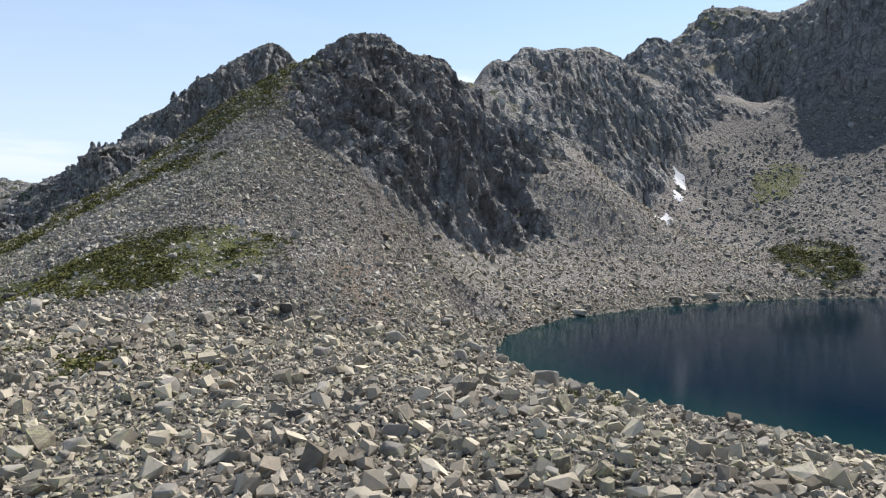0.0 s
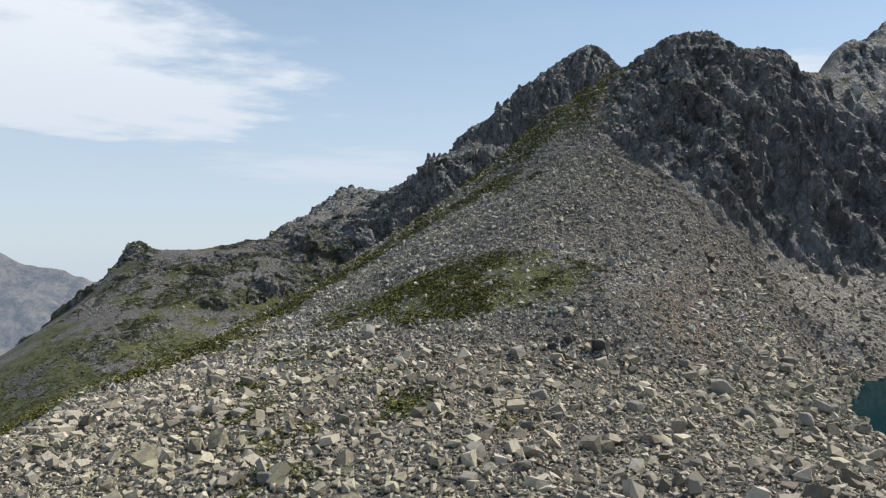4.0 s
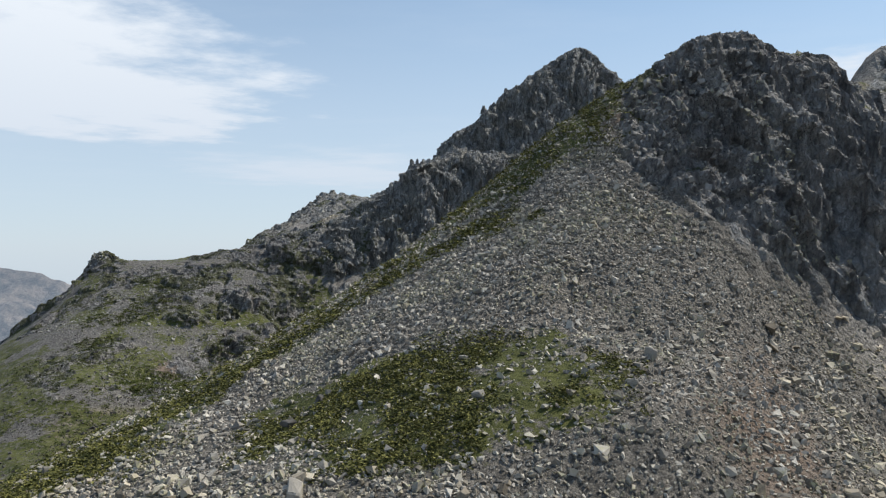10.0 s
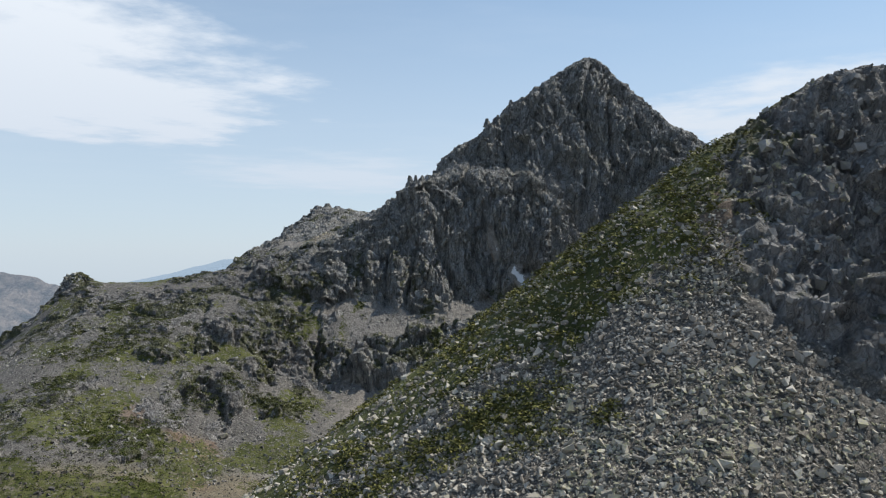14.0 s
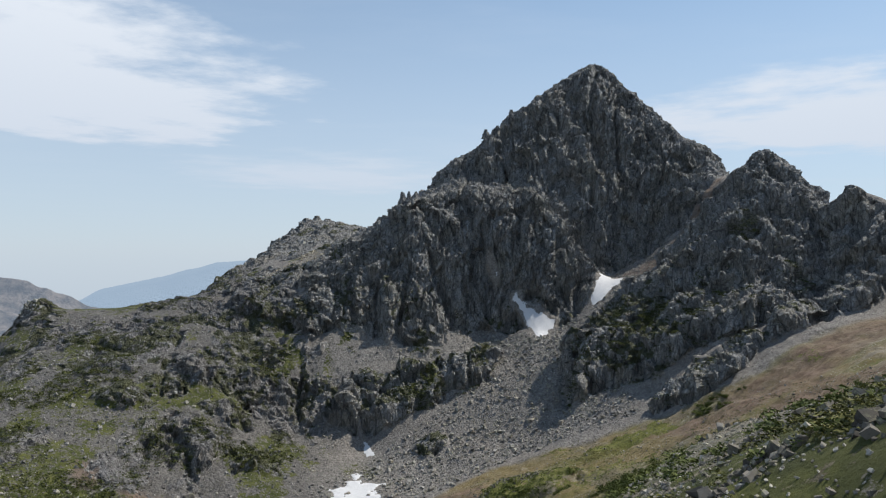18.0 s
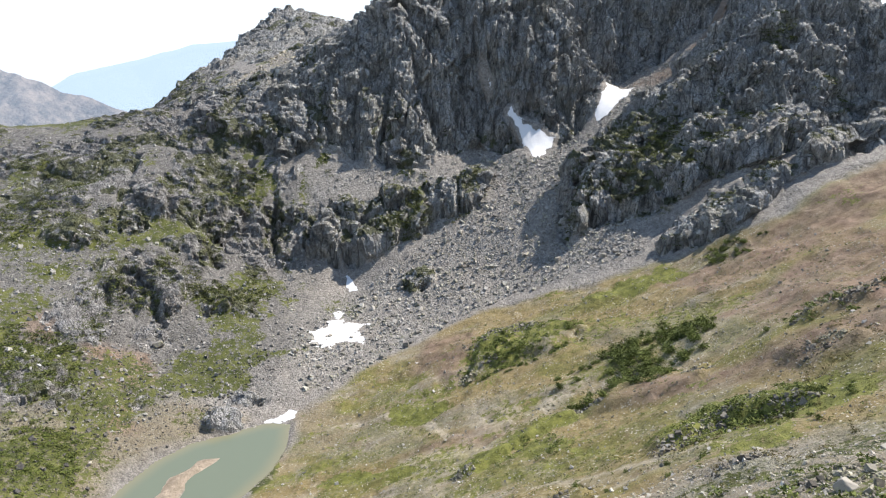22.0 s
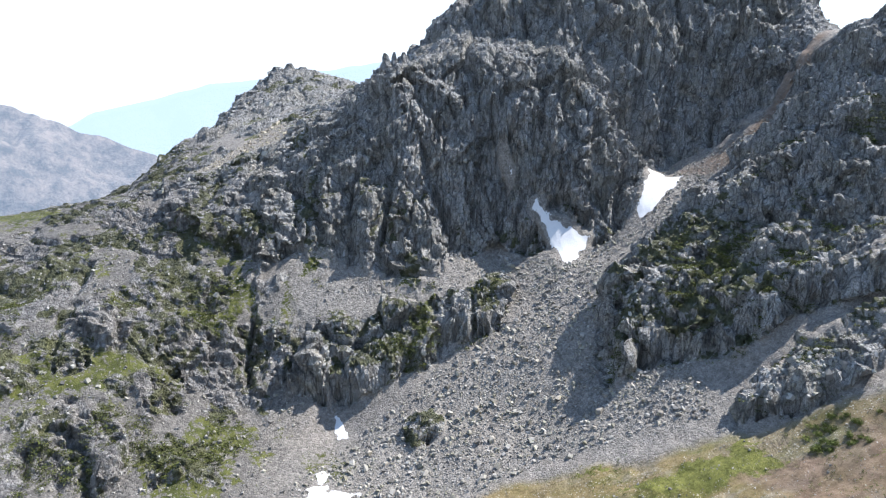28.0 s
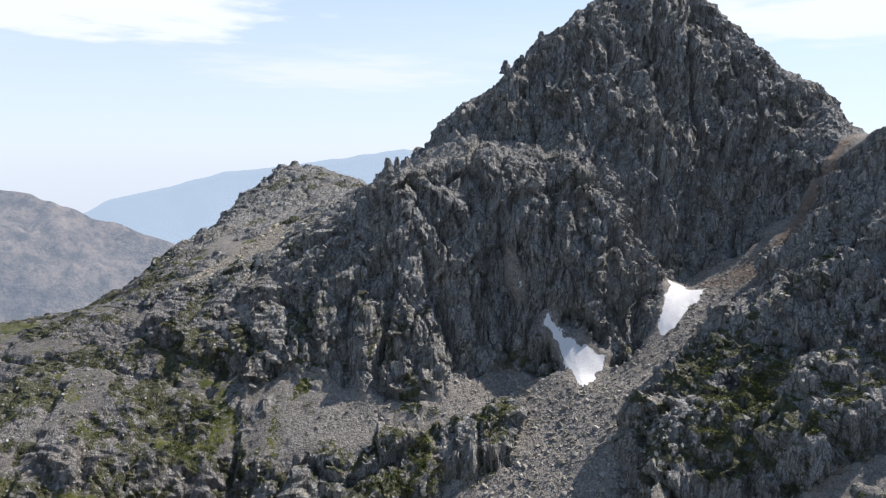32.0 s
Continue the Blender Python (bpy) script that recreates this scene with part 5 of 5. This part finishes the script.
for area, count, lo, hi, label in ((PEAK[:13] + [(150, 690), (40, 670), (-40, 640)], 3000, 0.7, 2.6, "jutting grey blocks of a mountain wall"), (SPUR, 1500, 0.7, 2.4, "jutting pale grey blocks of a rock spur"),
                                   ([(12, 88), (34, 92), (60, 104), (84, 118), (72, 142), (55, 150), (30, 136), (18, 124)], 12000, 0.2, 1.3, "jutting dark blocks of a rock hump"), ([(68, 133), (112, 134), (143, 158), (174, 180), (210, 195), (244, 176), (290, 150), (330, 200), (330, 290), (200, 250), (72, 141)], 3500, 0.6, 2.4, "jutting dark blocks of a mountain crest"),
                                   (SLAB, 500, 0.7, 2.6, "jutting pale grey slabs of a rock wall"), (BAND, 500, 0.6, 2.4, "jutting grey blocks of a cliff band"), (RIB, 300, 1.0, 3.0, "jutting grey blocks of a rock rib"),
                                   (BACK, 1600, 1.8, 5.0, "jutting grey blocks of a far crag"), (SHOULDER, 700, 1.5, 4.5, "jutting grey blocks of a rock shoulder"), ([(-270, 530), (-235, 530), (-220, 560), (-250, 560)], 400, 1.2, 4.0, "jutting blocks of a rock knob"),
                                   ([(-230, 380), (-145, 335), (-95, 345), (-90, 372), (-55, 400), (-50, 470), (-60, 515), (-120, 520), (-240, 520)], 2600, 0.6, 2.6, "grey blocks of rock outcrops on the valley side")):
    strew("crag_blocks", label, area, count, lo, hi, 2.2, 400 + count, ledges, 0.42, "hump_stone" if hi < 1.8 else "cliff_stone", 8, tall=1.3 if area in (BACK, SHOULDER) else 1.5, tilt=0.35, cling=True)


for i, (x, y, r, h) in enumerate([q for q in OUTCROPS if q[1] < 400 and q[0] > -30]):
    ring = [(x + 1.15 * r * math.cos(a), y + 0.8 * r * math.sin(a)) for a in np.linspace(0, 6, 9)]
    strew("outcrop", "low dark broken rock outcrop in a meadow", ring, int(34 * r), 0.35, 1.9, 1.7, 500 + i, None, 0.22, "outcrop_stone", 8, cat="outcrop", tall=1.2, tilt=0.5)


# ---------------------------------------------------------------- single boulders
def boulder_meshes(seed, mat, number):
    """Boulders with broken faces and knocked-off edges."""
    rng = np.random.default_rng(seed)
    out = []
    for k in range(number):
        bm = bmesh.new()
        v, f = hull(rng, 11, (0.62, 0.8, 0.7, 0.9)[k % 4])
        vs = [bm.verts.new(p) for p in v]
        for t in f:
            bm.faces.new([vs[i] for i in t])
        bmesh.ops.dissolve_limit(bm, angle_limit=0.25, verts=bm.verts, edges=bm.edges)
        bmesh.ops.bevel(bm, geom=list(bm.edges), offset=0.035, segments=1, affect="EDGES")
        bmesh.ops.triangulate(bm, faces=bm.faces)
        bmesh.ops.subdivide_edges(bm, edges=[e for e in bm.edges if e.calc_length() > 0.25], cuts=1)
        for q in bm.verts:
            q.co += Vector(noise.noise_vector(q.co * 5 + Vector((k * 7, 0, 0)))) * 0.022
        me = bpy.data.meshes.new("boulder")
        bm.to_mesh(me)
        bm.free()
        me.materials.append(MATS[mat])
        out.append(me)
    return out


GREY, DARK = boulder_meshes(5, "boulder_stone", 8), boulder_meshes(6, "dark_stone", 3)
brng = random.Random(12)


def boulder(x, y, size, label, group, kinds=GREY):
    ob = new("boulder", brng.choice(kinds))
    z = float(surface(x, y))
    ob.matrix_world = pose(x, y, z + size * 0.16, brng.uniform(-14, 14), brng.uniform(-14, 14), brng.uniform(0, 360)) @ Matrix.Diagonal((size, size * brng.uniform(0.75, 1.1), size * brng.uniform(0.8, 1.1), 1))
    return tagged(ob, label, "boulder", group)


for x, y, s in ((26.3, 36.7, 2.6), (26.4, 33.6, 1.7), (28.5, 52.6, 2.3), (21.6, 55, 2.6), (0.8, 31.9, 1.9), (9.7, 23.1, 1.5), (3.1, 31.3, 1.7), (26.6, 18.1, 1.7),
                (5.2, 57.8, 2.1), (13.4, 52.1, 1.7), (0.4, 29.2, 1.4), (9.4, 27.2, 1.2), (-8.2, 62.3, 2.3), (12, 45.2, 1.7), (5.9, 48.4, 1.7), (20.9, 48, 2.0), (25, 48, 2.2), (23.7, 52, 1.5), (4.1, 39.2, 1.2),
                (1.7, 36.8, 1.1), (16.9, 75.1, 1.8), (3.2, 70.7, 1.3), (2.4, 77.5, 1.0), (14, 70, 1.3), (30, 62, 1.8), (33, 68, 2.1), (17, 40, 1.3), (22, 28, 1.4), (-3, 25, 1.3), (-9, 30, 1.4), (-14, 42, 1.6), (-20, 55, 1.7)):
    boulder(x, y, s, "pale grey broken boulder among loose stones", "boulders on the stony ridge")
# boulders seen in shade: the shade is put into their dark colour
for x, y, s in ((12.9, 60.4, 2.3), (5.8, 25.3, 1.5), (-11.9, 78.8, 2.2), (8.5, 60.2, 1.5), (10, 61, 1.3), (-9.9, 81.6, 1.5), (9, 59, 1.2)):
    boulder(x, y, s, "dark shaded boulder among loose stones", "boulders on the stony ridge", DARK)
for x, y, s in ((68.6, 93, 3.6), (98.3, 102.5, 3.4), (110, 105, 4.2), (104, 104, 2.5), (140, 102, 2.4), (72, 95.5, 2), (168, 133.5, 3.2), (122, 106, 2.4), (48, 81, 2.0), (90, 112, 1.8), (56, 95, 2), (150, 108, 2.6)):
    boulder(x, y, s, "grey boulder at the edge of the tarn", "boulders by the tarn")
for x, y, s in ((-4.6, 403, 4.6), (-103, 399, 5.5), (-0, 412, 3.4), (12, 415, 3), (-50, 402, 4.2), (25, 440, 3.5), (50, 450, 4), (40, 470, 3.4), (60, 480, 3.2), (20, 455, 3.6), (-14, 396, 3), (-57, 360.5, 1.6), (-30, 402, 2.6),
                (38, 186, 2.2), (44, 196, 2.4), (30, 178, 2.0), (-90, 372, 2.8), (-110, 380, 2.4), (-98, 345, 2.0), (-100, 330, 2.2), (62, 436, 3.8), (75, 455, 3.6)):
    boulder(x, y, s, "grey block lying in the high valley", "blocks in the valley")


def scatter_boulders(area, count, lo, hi, label, group, keep):
    """Single larger stones lying loose on a stretch of the plan."""
    p = np.array(area)
    made = 0
    while made < count:
        x, y = brng.uniform(p[:, 0].min(), p[:, 0].max()), brng.uniform(p[:, 1].min(), p[:, 1].max())
        if inside(area, np.array([x]), np.array([y]))[0] > 1.0 and sample(rock, np.array([x]), np.array([y]))[0] < 0.4 and brng.random() < keep:
            boulder(x, y, lo + (hi - lo) * brng.random() ** 2.2, label, group)
            made += 1


scatter_boulders(FORE, 120, 0.7, 1.5, "angular grey stone lying in a boulder field", "stones of the boulder field", 1.0)
scatter_boulders(UPPER, 50, 0.6, 1.3, "grey angular stone on a steep talus slope", "stones of the talus slope", 1.0)
scatter_boulders([(-42, 375), (-25, 385), (-2, 408), (40, 424), (95, 415), (88, 465), (84, 500), (60, 510), (30, 490), (0, 470), (-40, 440), (-52, 415)], 70, 1.6, 3.6, "grey angular block on a scree fan", "blocks of the scree fan", 1.0)

# ---------------------------------------------------------------- rock towers on the crests
def pinnacle(x, y, radius, height, lean, parent, seed):
    """A splintered rock tower: stacked broken rings, each shifted and turned, joined to one mesh."""
    rng = random.Random(seed)
    bm = bmesh.new()
    rings, sides = 6, 8
    z0 = float(GROUND.base(np.array([x]), np.array([y]))[0]) - 2.5
    last = None
    cut = [rng.uniform(0.72, 1.2) for _ in range(sides)]
    for k in range(rings):
        t = k / (rings - 1)
        r = radius * (1.35 - 1.0 * t ** 1.3) * rng.uniform(0.8, 1.15)
        ring = []
        for s in range(sides):
            a = 2 * math.pi * (s + rng.uniform(-0.25, 0.25)) / sides
            q = r * cut[s] * rng.uniform(0.82, 1.18)
            ring.append(bm.verts.new((x + q * math.cos(a) + lean * t * height, y + 0.8 * q * math.sin(a), z0 + (height + 2.5) * t + rng.uniform(-0.25, 0.25) * height / rings)))
        if last:
            for s in range(sides):
                bm.faces.new((last[s], last[(s + 1) % sides], ring[(s + 1) % sides], ring[s]))
        last = ring
    top = bm.verts.new((x + lean * height, y, z0 + (height + 2.5) * 1.02))
    for s in range(sides):
        bm.faces.new((last[s], last[(s + 1) % sides], top))
    bmesh.ops.triangulate(bm, faces=bm.faces)
    me = bpy.data.meshes.new("pinnacle")
    bm.to_mesh(me)
    bm.free()
    me.materials.append(MATS["mountain"])
    a = me.attributes.new("rock", "FLOAT", "POINT")
    a.data.foreach_set("value", np.ones(len(me.vertices), dtype=np.float32))
    ob = new("pinnacle", me)
    ob.parent = bpy.data.objects[parent]


for i, (x, y, r, h) in enumerate(((-22.5, 587.5, 3.0, 8.0), (-18.5, 589, 2.2, 6.5), (-14, 590.5, 2.6, 5.0), (-9, 594, 3.5, 4.5), (38, 641, 3.2, 4.5), (47, 642, 3.0, 4.0), (58, 645, 2.8, 4.0))):
    pinnacle(x, y, r, h, 0.05 * (i % 3 - 1), "mountain_peak", i)
for i, (x, y, r, h) in enumerate(((-134, 830, 9, 7), (-124, 833, 7, 8), (-114, 836, 8, 5), (-142, 800, 8, 6), (-150, 772, 7, 6), (-155, 745, 6, 5), (-98, 815, 7, 4), (-158, 706, 5, 5))):
    pinnacle(x, y, r, h, 0.06 * (i % 3 - 1), "rocky_ridge", 20 + i)


# ---------------------------------------------------------------- heath and shrubs
def clumps(name, label, area, count, lo, hi, seed, keep, mat="heath", leaves=30, squash=0.5, cat="heath"):
    """Low cushions of heath, each a dome of small leaf clusters, joined."""
    rng = np.random.default_rng(seed)
    p = np.array(area)
    x = rng.uniform(p[:, 0].min(), p[:, 0].max(), count * 6)
    y = rng.uniform(p[:, 1].min(), p[:, 1].max(), count * 6)
    ok = (inside(area, x, y) > rng.uniform(-1.5, 1.5, len(x))) & (rng.uniform(0, 1, len(x)) < keep(x, y))
    x, y = x[ok][:count], y[ok][:count]
    n = len(x)
    r = rng.uniform(lo, hi, n)
    d = rng.normal(size=(n, leaves, 3))
    d[..., 2] = np.abs(d[..., 2])
    d /= np.linalg.norm(d, axis=-1, keepdims=True)
    c = d * (r[:, None] * rng.uniform(0.55, 1.0, (n, leaves)))[..., None]
    c[..., 2] *= squash
    c += np.stack([x, y, surface(x, y) - 0.05], -1)[:, None]
    tri = rng.normal(size=(n, leaves, 3, 3))
    tri *= (r * 0.26)[:, None, None, None] / np.linalg.norm(tri, axis=-1, keepdims=True)
    tri[..., 2] *= 0.6
    v = (c[:, :, None, :] + tri).reshape(-1, 3)
    f = np.arange(len(v)).reshape(-1, 3)
    return tagged(new(name, mesh_from(name, v, f, mat, False)), label, cat, kind="stuff")


mottle = lambda size, seed, lo, hi: (lambda x, y: smooth(lo, hi, fbm2(x, y, size, 4, seed)))
clumps("heath", "dark green low heath among stones on a mound", MOUND, 2000, 0.3, 0.8, 201, mottle(5, 91, -0.25, 0.1))
clumps("heath", "dark green heath along the ridge's lee edge", LEE, 3000, 0.4, 1.1, 202, mottle(7, 92, -0.3, 0.1))
clumps("heath", "dark green heath strip along the edge of the ridge", STRIP, 1700, 0.4, 1.0, 205, mottle(8, 104, -0.35, 0.05))
HEATH_PATCHES = [
    ([(-6, 46), (-2, 48), (-1, 42), (-5, 38)], 70), ([(-13, 34), (-9, 40), (-8, 34)], 50), ([(5, 105), (9, 106), (9, 101), (6, 100)], 110),
    ([(10.5, 101.5), (12.3, 101), (11.8, 99.5)], 30), ([(18, 108), (23, 116), (27, 113), (24, 106)], 90), ([(-40, 78), (-22, 86), (-20, 80), (-36, 70)], 160),
]
MORE_PATCHES = [
    ([(-20, 60), (-14, 66), (-12, 58)], 60), ([(-17, 44), (-13, 47), (-12, 41), (-16, 39)], 75), ([(-11, 30), (-8, 33), (-6, 29), (-10, 27)], 45),
    ([(-20, 50), (-16, 54), (-14, 50)], 55), ([(1, 40), (3, 43), (5, 41), (3, 38)], 28), ([(-9, 50), (-5, 55), (-2, 52), (-6, 48)], 48),
    ([(24, 30), (27, 33), (29, 30)], 26),
]
for poly, count in HEATH_PATCHES + MORE_PATCHES:
    clumps("heath", "dark green patch of heath between stones", poly, count, 0.3, 0.9, 203 + count, lambda x, y: np.ones_like(x))
clumps("heath", "dark green scrub patch above the tarn shore", [(154, 129), (161, 128), (166, 115), (157, 104), (144, 102), (139, 109)], 420, 0.8, 1.7, 260, mottle(8, 93, -0.4, 0.1))
clumps("heath", "dark scrub on the rocky valley side", [(-200, 400), (-140, 345), (-105, 400), (-60, 450), (-45, 510), (-120, 500), (-220, 500)], 2200, 0.8, 2.2, 261, mottle(18, 94, 0.02, 0.22), mat="dark_leaves")
clumps("heath", "grassy scrub on the ledges of a rock spur", [(90, 462), (118, 440), (150, 430), (190, 450), (180, 500), (130, 498), (98, 486)], 900, 0.8, 2.0, 262, mottle(12, 95, 0.0, 0.25), mat="dark_leaves")
clumps("heath", "scrub on the ledges of a cliff band", [(-47, 494), (-12, 506), (33, 516), (34, 488), (-1, 474), (-38, 469)], 420, 0.8, 2.0, 263, mottle(10, 96, 0.05, 0.25), mat="dark_leaves")
clumps("heath", "tufts of rough green grass in a meadow", [(-60, 262), (0, 240), (60, 225), (110, 250), (150, 340), (120, 400), (40, 415), (-20, 385), (-40, 330)], 5000, 0.3, 0.9, 264, mottle(16, 97, -0.05, 0.25), leaves=14, squash=0.4)


def shrub_kind(seed):
    """One bushy shrub: stems and a crown of leaf clusters with gaps, unit radius."""
    rng = np.random.default_rng(seed)
    root = new("shrub")
    lumps = rng.uniform(-0.55, 0.55, (9, 3)) * (1, 1, 0.5) + (0, 0, 0.42)
    n = 520
    c = lumps[rng.integers(0, 9, n)] + rng.normal(0, 1, (n, 3)) / np.linalg.norm(rng.normal(0, 1, (n, 3)), axis=1)[:, None] * 0.36
    c[:, 2] = np.maximum(c[:, 2], 0.03)
    tri = rng.normal(size=(n, 3, 3))
    tri *= 0.14 / np.linalg.norm(tri, axis=-1, keepdims=True)
    v = (c[:, None] + tri).reshape(-1, 3)
    crown = new("crown", mesh_from("crown", v, np.arange(len(v)).reshape(-1, 3), "leaves", False))
    crown.parent = root
    bm = bmesh.new()
    for lump in lumps[:5]:
        m = look((0, 0, -0.05), tuple(lump)) @ Matrix.Translation((0, 0, -float(np.linalg.norm(lump)) / 2)) @ pose(0, 0, 0, 180)
        bmesh.ops.create_cone(bm, segments=5, radius1=0.05, radius2=0.015, depth=float(np.linalg.norm(lump)), matrix=m)
    me = bpy.data.meshes.new("stems")
    bm.to_mesh(me)
    bm.free()
    me.materials.append(MATS["bark"])
    stems = new("stems", me)
    stems.parent = root
    return tagged(root, "dark green bushy shrub on a dry grass slope", "shrub", "shrubs on the valley slope")


SHRUBS = [shrub_kind(s) for s in (1, 2, 3, 4)]
srng = random.Random(4)
placed = 0


def shrub(x, y, r):
    global placed
    m = pose(x, y, float(surface(x, y)) - 0.1, 0, 0, srng.uniform(0, 360)) @ Matrix.Diagonal((r, r * srng.uniform(0.8, 1.2), r * srng.uniform(0.65, 0.95), 1))
    ob = SHRUBS[placed] if placed < 4 else copy_thing(SHRUBS[placed % 4], m)
    ob.matrix_basis = m
    placed += 1


def thicket(area, count, lo, hi):
    p = np.array(area)
    made = 0
    while made < count:
        x, y = srng.uniform(p[:, 0].min(), p[:, 0].max()), srng.uniform(p[:, 1].min(), p[:, 1].max())
        if inside(area, np.array([x]), np.array([y]))[0] > srng.uniform(-2, 3):
            shrub(x, y, srng.uniform(lo, hi))
            made += 1


for x, y, r in ((43.7, 331.6, 2.0), (43, 325, 2.0), (48, 326, 1.6), (51, 332, 1.4), (56, 333, 1.3), (47, 306, 2.6), (50, 303, 2.4), (44, 307, 2.0), (49, 312, 1.5), (53, 306, 1.8), (42, 304, 1.4)):
    shrub(x, y, r)
thicket([(61, 340), (78, 341), (88, 333), (84, 318), (72, 307), (64, 301), (54, 309), (55, 321)], 105, 1.1, 2.7)
thicket([(22, 352), (31, 377), (41, 357), (61, 373), (58, 362), (40, 351)], 52, 0.7, 1.7)
thicket([(45, 335), (60, 345), (80, 345), (60, 325)], 26, 0.6, 1.4)
thicket([(85, 300), (110, 310), (120, 280), (90, 268)], 18, 0.6, 1.5)
thicket([(58, 252), (75, 256), (80, 240), (60, 234)], 24, 0.5, 1.3)
thicket([(106, 391), (114, 396), (124, 391), (128, 385), (121, 375), (108, 380)], 34, 0.9, 1.8)
thicket([(-55, 285), (20, 262), (60, 240), (40, 230), (-40, 262)], 24, 0.5, 1.2)

for poly, count in (([(14, 362), (23, 388), (43, 380), (62, 376), (56, 364), (30, 356)], 130), ([(-142, 378), (-126, 384), (-119, 359), (-130, 349)], 60), ([(-125, 338), (-110, 343), (-100, 326), (-100, 314), (-111, 307)], 60),
                    ([(10, 286), (32, 297), (40, 280), (33, 278), (16, 284)], 20), ([(48, 257), (58, 264), (72, 252), (62, 244), (50, 248)], 95), ([(92, 300), (106, 304), (104, 288), (92, 284)], 24), ([(20, 125), (60, 140), (80, 190), (40, 215), (15, 180)], 210), ([(-145, 392), (-125, 385), (-122, 360), (-132, 345), (-152, 350)], 190), ([(-125, 345), (-104, 340), (-104, 318), (-122, 312)], 140)):
    clumps("scrub", "dark green low scrub between rocks", poly, count, 0.6, 1.6, 300 + count, lambda x, y: np.ones_like(x), mat="leaves", leaves=70, squash=0.7, cat="shrub")

clumps("scrub", "small dark green bushes dotted over a meadow", [(-55, 285), (0, 240), (60, 222), (110, 250), (150, 340), (130, 400), (60, 412), (20, 400), (-30, 340)], 1800, 0.3, 0.85, 330, mottle(22, 98, -0.1, 0.25), mat="leaves", leaves=26, squash=0.75, cat="shrub")

for poly, count in (([(14, 240), (30, 234), (36, 246), (22, 252)], 90), ([(36, 214), (54, 210), (60, 224), (44, 230)], 110), ([(74, 256), (94, 260), (94, 276), (78, 278)], 150), ([(46, 248), (60, 252), (74, 244), (66, 238), (50, 242)], 110), ([(60, 232), (80, 236), (84, 226), (64, 222)], 90)):
    clumps("scrub", "low brown and green scrub among stones in a meadow", poly, count, 0.25, 0.75, 350 + count, mottle(5, 103, -0.3, 0.1), mat="dry_scrub", leaves=40, squash=0.6, cat="shrub")

# shady slope, darkened by dark scrub and dark-coloured stones
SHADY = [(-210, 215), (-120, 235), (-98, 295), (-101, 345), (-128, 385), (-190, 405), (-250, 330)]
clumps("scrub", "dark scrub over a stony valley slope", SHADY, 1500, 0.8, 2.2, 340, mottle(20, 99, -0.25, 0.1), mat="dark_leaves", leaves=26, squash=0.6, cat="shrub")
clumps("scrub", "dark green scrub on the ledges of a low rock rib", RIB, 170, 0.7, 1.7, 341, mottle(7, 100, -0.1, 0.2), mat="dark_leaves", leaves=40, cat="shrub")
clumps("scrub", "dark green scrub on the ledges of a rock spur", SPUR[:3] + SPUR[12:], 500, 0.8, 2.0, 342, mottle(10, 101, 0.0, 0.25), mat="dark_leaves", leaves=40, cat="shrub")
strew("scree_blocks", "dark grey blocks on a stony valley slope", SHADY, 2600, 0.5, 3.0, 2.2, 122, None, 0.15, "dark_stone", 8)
